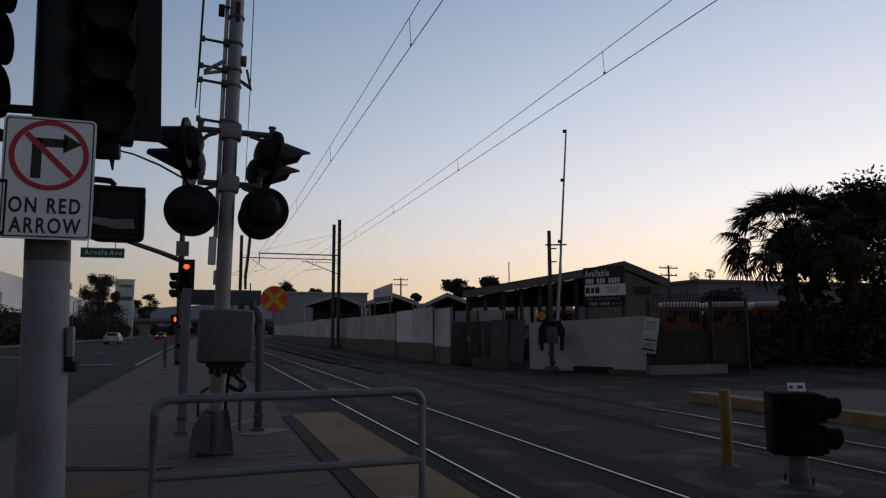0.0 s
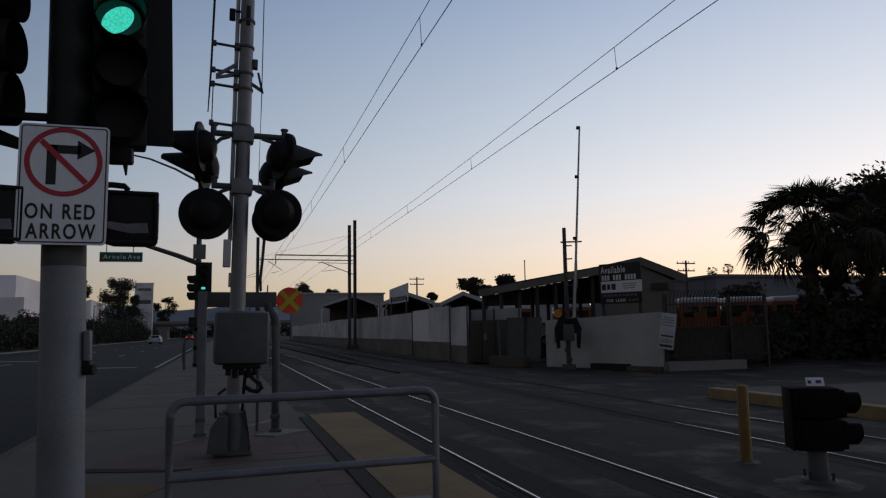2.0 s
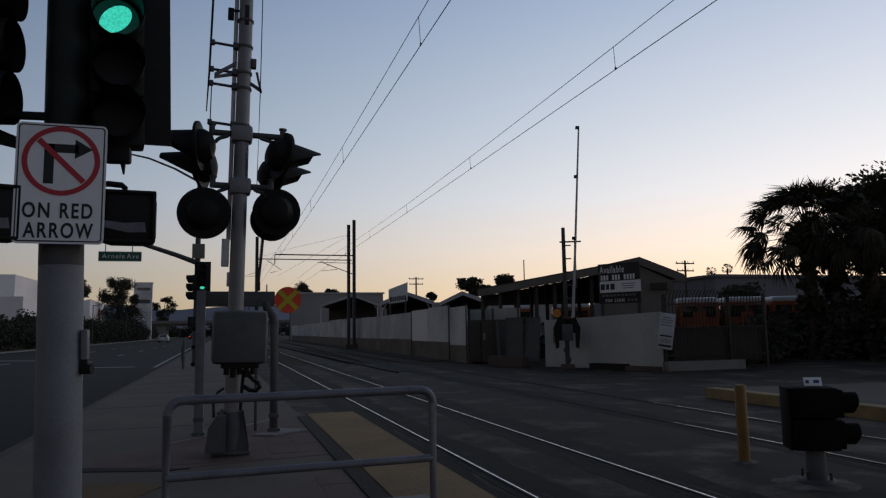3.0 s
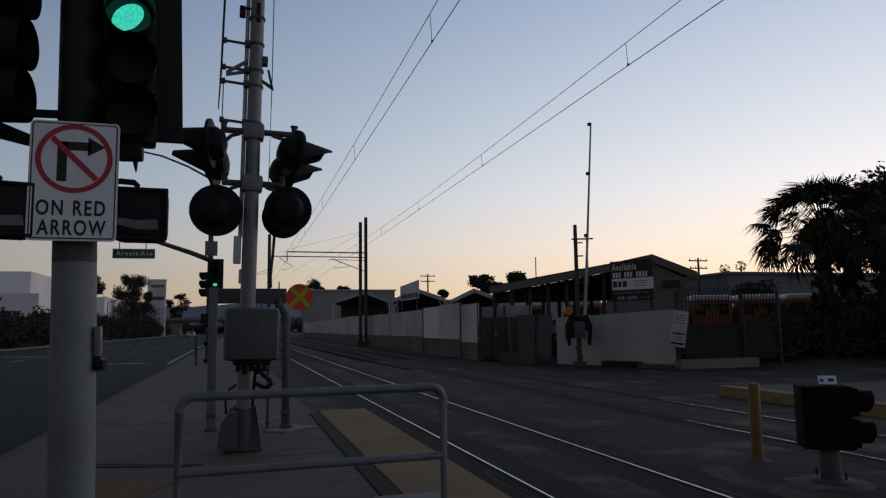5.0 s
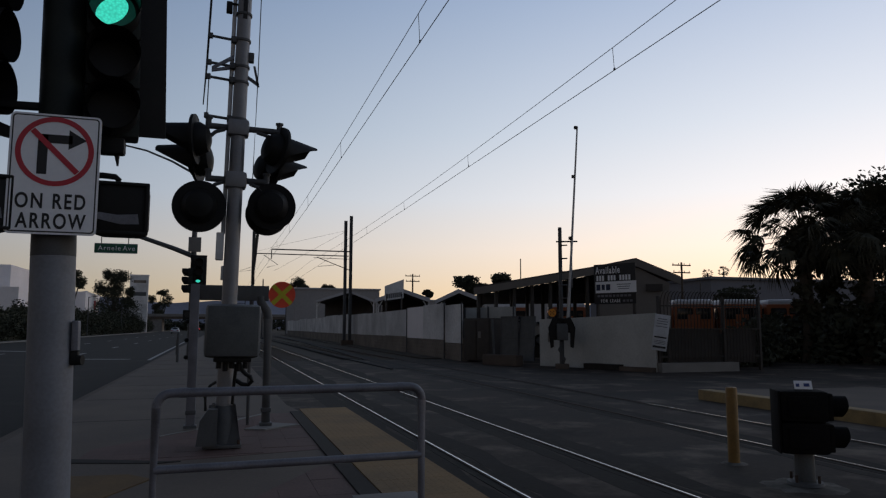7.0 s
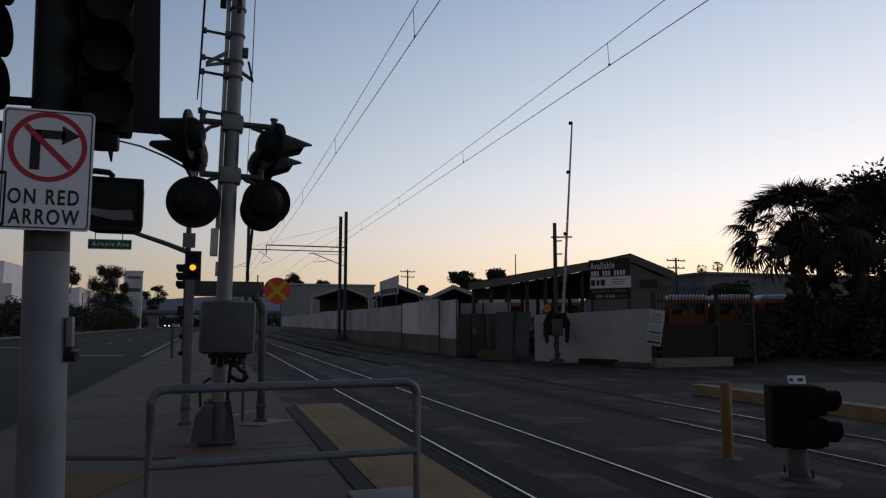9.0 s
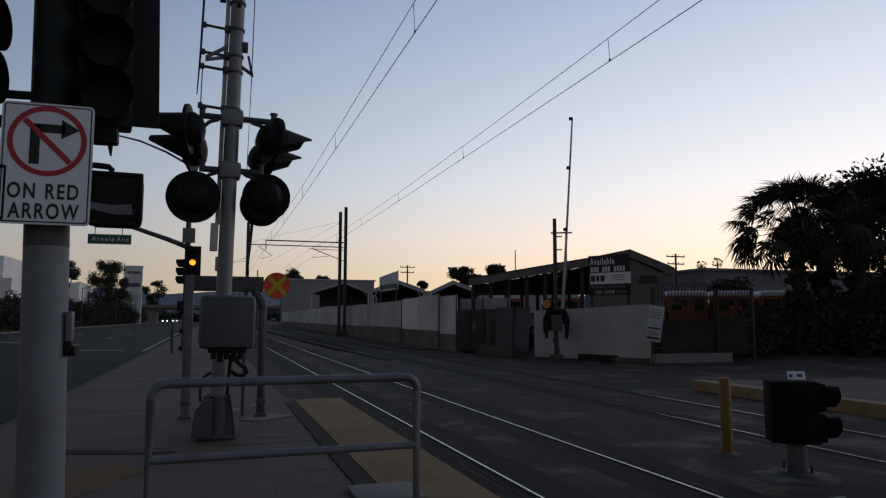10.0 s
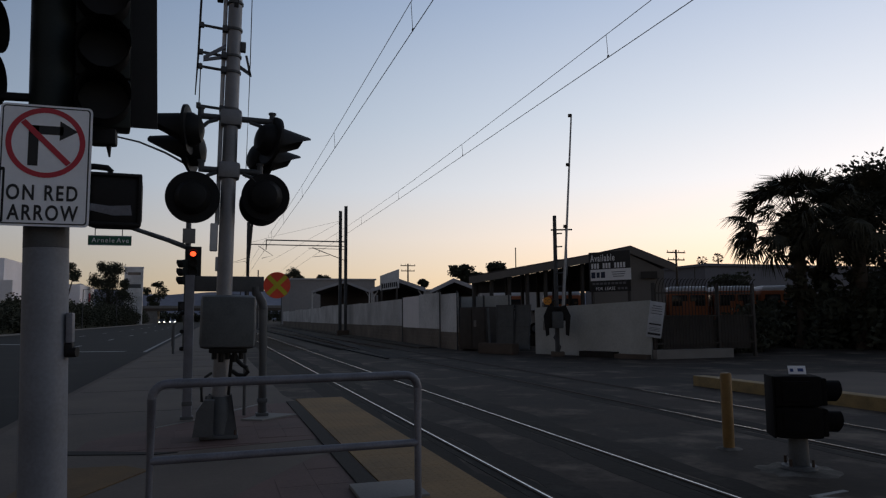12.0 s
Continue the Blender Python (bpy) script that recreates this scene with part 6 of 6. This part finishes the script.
part("logo_panel", boxes(((0.2, -0.63, 12.4), (3.6, 0.07, 1.1))), BOX_GREY, tw)

tree(-25.7, 195, 5.5, [((-0.8, 0, 14.4), (2.5, 2.2, 1.5)), ((1.9, -0.5, 13.9), (2.3, 2.0, 1.6)), ((-3.0, 0, 11.2), (1.6, 1.6, 1.6)), ((0.2, 0, 10.0), (2.6, 2.4, 2.0)), ((3.9, -1, 10.4), (1.1, 1.0, 1.3)), ((3.2, -1, 7.8), (1.3, 1.1, 1.3)), ((-1.6, 0, 7.2), (3.8, 2.6, 2.2)), ((3.2, 0, 6.2), (2.8, 2.2, 2.3)), ((0.4, 0, 12.0), (2.2, 1.9, 1.8)), ((-0.5, 0, 4.5), (4.4, 2.6, 2.4)), ((4.4, 0, 3.2), (2.6, 2.0, 2.4))], 0.21, 1700, "tall dark eucalyptus beside the avenue", 31)
tree(-22.4, 290, 7.0, [((0.8, 0, 14.6), (2.2, 2.2, 1.4)), ((-3.0, 0, 12.4), (1.5, 1.6, 1.8)), ((3.0, 0, 11.8), (1.7, 1.7, 2.0)), ((-0.4, 0, 9.8), (2.8, 2.2, 1.6)), ((0.6, 0, 7.4), (2.6, 2.2, 1.4))], 0.36, 600, "dark slender tree behind the overpass", 32)
tree(-28.3, 158, 7.0, [((0, 0, 12.2), (1.3, 1.3, 1.3)), ((1.1, 0, 10.8), (1.1, 1.2, 1.2))], 0.26, 600, "dark tree above the store roof", 33)
for k, (x, y, r, hh) in enumerate(((-24.0, 76, 2.6, 4.9), (-22.8, 96, 2.0, 4.4), (-22.4, 112, 2.2, 4.8))):
    tree(x, y, 1.2, [((0, 0, hh * 0.62), (r, r, hh * 0.34)), ((0.6, 0, hh * 0.3), (r, r, hh * 0.26))], 0.24, 1700, "round dark clipped tree in the hedge", 90 + k, group="round trees in the hedge")
rng = random.Random(77)
bm = B()
for k in range(62):
    y = 62 + 3.0 * k
    hgt = 4.0 + 1.2 * noise.noise((k * 0.31, 2.0, 0.0)) + (0.9 if 20 < k < 40 else 0)
    leaf_cloud(bm, (-22.2 + rng.uniform(-0.7, 0.7), y, hgt * 0.48), (1.6, 2.0, hgt * 0.46), 1300, 0.20, rng)
    box(bm, (-22.6, y, hgt * 0.36), (0.8, 3.05, hgt * 0.72))
single("hedge", bm, LEAF_DARK, "continuous dark overgrown hedge along the avenue", "hedge", kind="stuff", smooth=False)
for y in (100, 128, 170):
    t = thing("lamp_post", (-20.6, y, 0), "slim grey lamp post beside the hedge", "lamp post", "lamp posts of the avenue")
    bm = B()
    cyl(bm, (0, 0, -0.05), (0, 0, 6.5), 0.09, 0.06, 8)
    part("shaft", bm, GALV_DARK, t)
    bm = B()
    cyl(bm, (0, 0, 6.4), (1.2, 0, 6.6), 0.04, seg=6)
    part("arm", bm, GALV_DARK, t)


def overpass():
    t = thing("overpass", (0, 262, 0), "low concrete road bridge across the avenue", "bridge")
    part("deck", boxes(((-2, 0, 4.9), (60, 12, 1.0))), CONCRETE, t)
    part("parapet", boxes(((-2, -6.1, 5.6), (60, 0.25, 0.9))), PALE_CONCRETE, t)
    part("abutment", boxes(((-20.5, 0, 2.2), (4, 11, 4.4))), PALE_CONCRETE, t)
    part("abutment", boxes(((12, 0, 2.2), (8, 11, 4.4))), PALE_CONCRETE, t)
    part("pier", boxes(((-3, 0, 2.2), (0.9, 9, 4.4), 0.1)), CONCRETE, t)


overpass()

# Foliage backdrop added to supply the darkness under the bridge deck.
bm = B()
for k in range(26):
    leaf_cloud(bm, (-48 + 3.4 * k, 345 + rng.uniform(-4, 4), 2.6), (3.0, 3.0, 2.6 + rng.uniform(0, 1.2)), 260, 0.7, rng)
single("under_bridge_backdrop", bm, LEAF_DARK, "added dark foliage backdrop for the darkness under the overpass", "trees", kind="stuff", smooth=False)

# far hills, distance haze mixed into their colour
for nm, y, x0, x1, base, amp, seed in (("far_hill", 1500, -900, 1200, 55, 26, 3), ("far_hill", 900, -60, 900, 33, 14, 9)):
    bm = B()
    lo, hi, bk = [], [], []
    n = 90
    for k in range(n + 1):
        x = x0 + (x1 - x0) * k / n
        z = base + amp * noise.noise((x * 0.006, seed, 0)) + amp * 0.35 * noise.noise((x * 0.03, seed, 4))
        end = min(1, k / 8, (n - k) / 8)
        lo.append(bm.verts.new((x, y - 120, -2)))
        hi.append(bm.verts.new((x, y, max(1, z * end))))
        bk.append(bm.verts.new((x, y + 200, -2)))
    for k in range(n):
        bm.faces.new((lo[k], lo[k + 1], hi[k + 1], hi[k]))
        bm.faces.new((hi[k], hi[k + 1], bk[k + 1], bk[k]))
    single("backdrop", bm, FAR_HILL, "horizon hills with blue-grey distance haze in their colour", "hills", kind="structure")


# ---- traffic ----
white_car = car("car", CAR_SILVER, "pale silver saloon car driving away down the avenue", None, SIGN_RED)
dark_car = car("car", CAR_DARK, "dark saloon car with red tail lights driving away", None, GLOW_TAIL)
oncoming_a = car("car", CAR_DARK, "dark car with lit headlights coming up the avenue", GLOW_HEAD)
oncoming_b = car("car", CAR_SILVER, "pale car with lit headlights coming up the avenue", GLOW_HEAD)


def motions():
    """All moving things."""
    for ob, rows in KEYED:
        walk(ob, rows)
    walk(white_car, [(0.0, pose(-11.3, 100, 0)), (1.5, pose(-11.2, 122, 0)), (3.0, pose(-10.9, 145, 0)), (4.8, pose(-9.9, 167, 0)), (5.5, pose(-9.7, 173, 0)), (7.0, pose(-10.2, 185, 0)), (9.0, pose(-11.0, 235, 0)), (12.0, pose(-11.0, 330, 0))])
    walk(dark_car, [(0.0, pose(-8.3, 150, 0)), (1.0, pose(-8.5, 172, 0)), (2.0, pose(-8.6, 196, 0)), (4.0, pose(-8.6, 240, 0)), (6.0, pose(-8.6, 295, 0)), (9.0, pose(-8.6, 365, 0)), (12.0, pose(-8.6, 440, 0))])
    walk(oncoming_a, [(0.0, pose(-31.0, 330, 0, 0, 0, 180)), (6.5, pose(-31.0, 318, 0, 0, 0, 180)), (8.8, pose(-15.3, 262, 0, 0, 0, 186)), (12.0, pose(-14.2, 215, 0, 0, 0, 182))])
    walk(oncoming_b, [(0.0, pose(-31.0, 345, 0, 0, 0, 180)), (6.5, pose(-31.0, 335, 0, 0, 0, 180)), (8.8, pose(-13.4, 275, 0, 0, 0, 186)), (12.0, pose(-11.7, 222, 0, 0, 0, 182))])


motions()
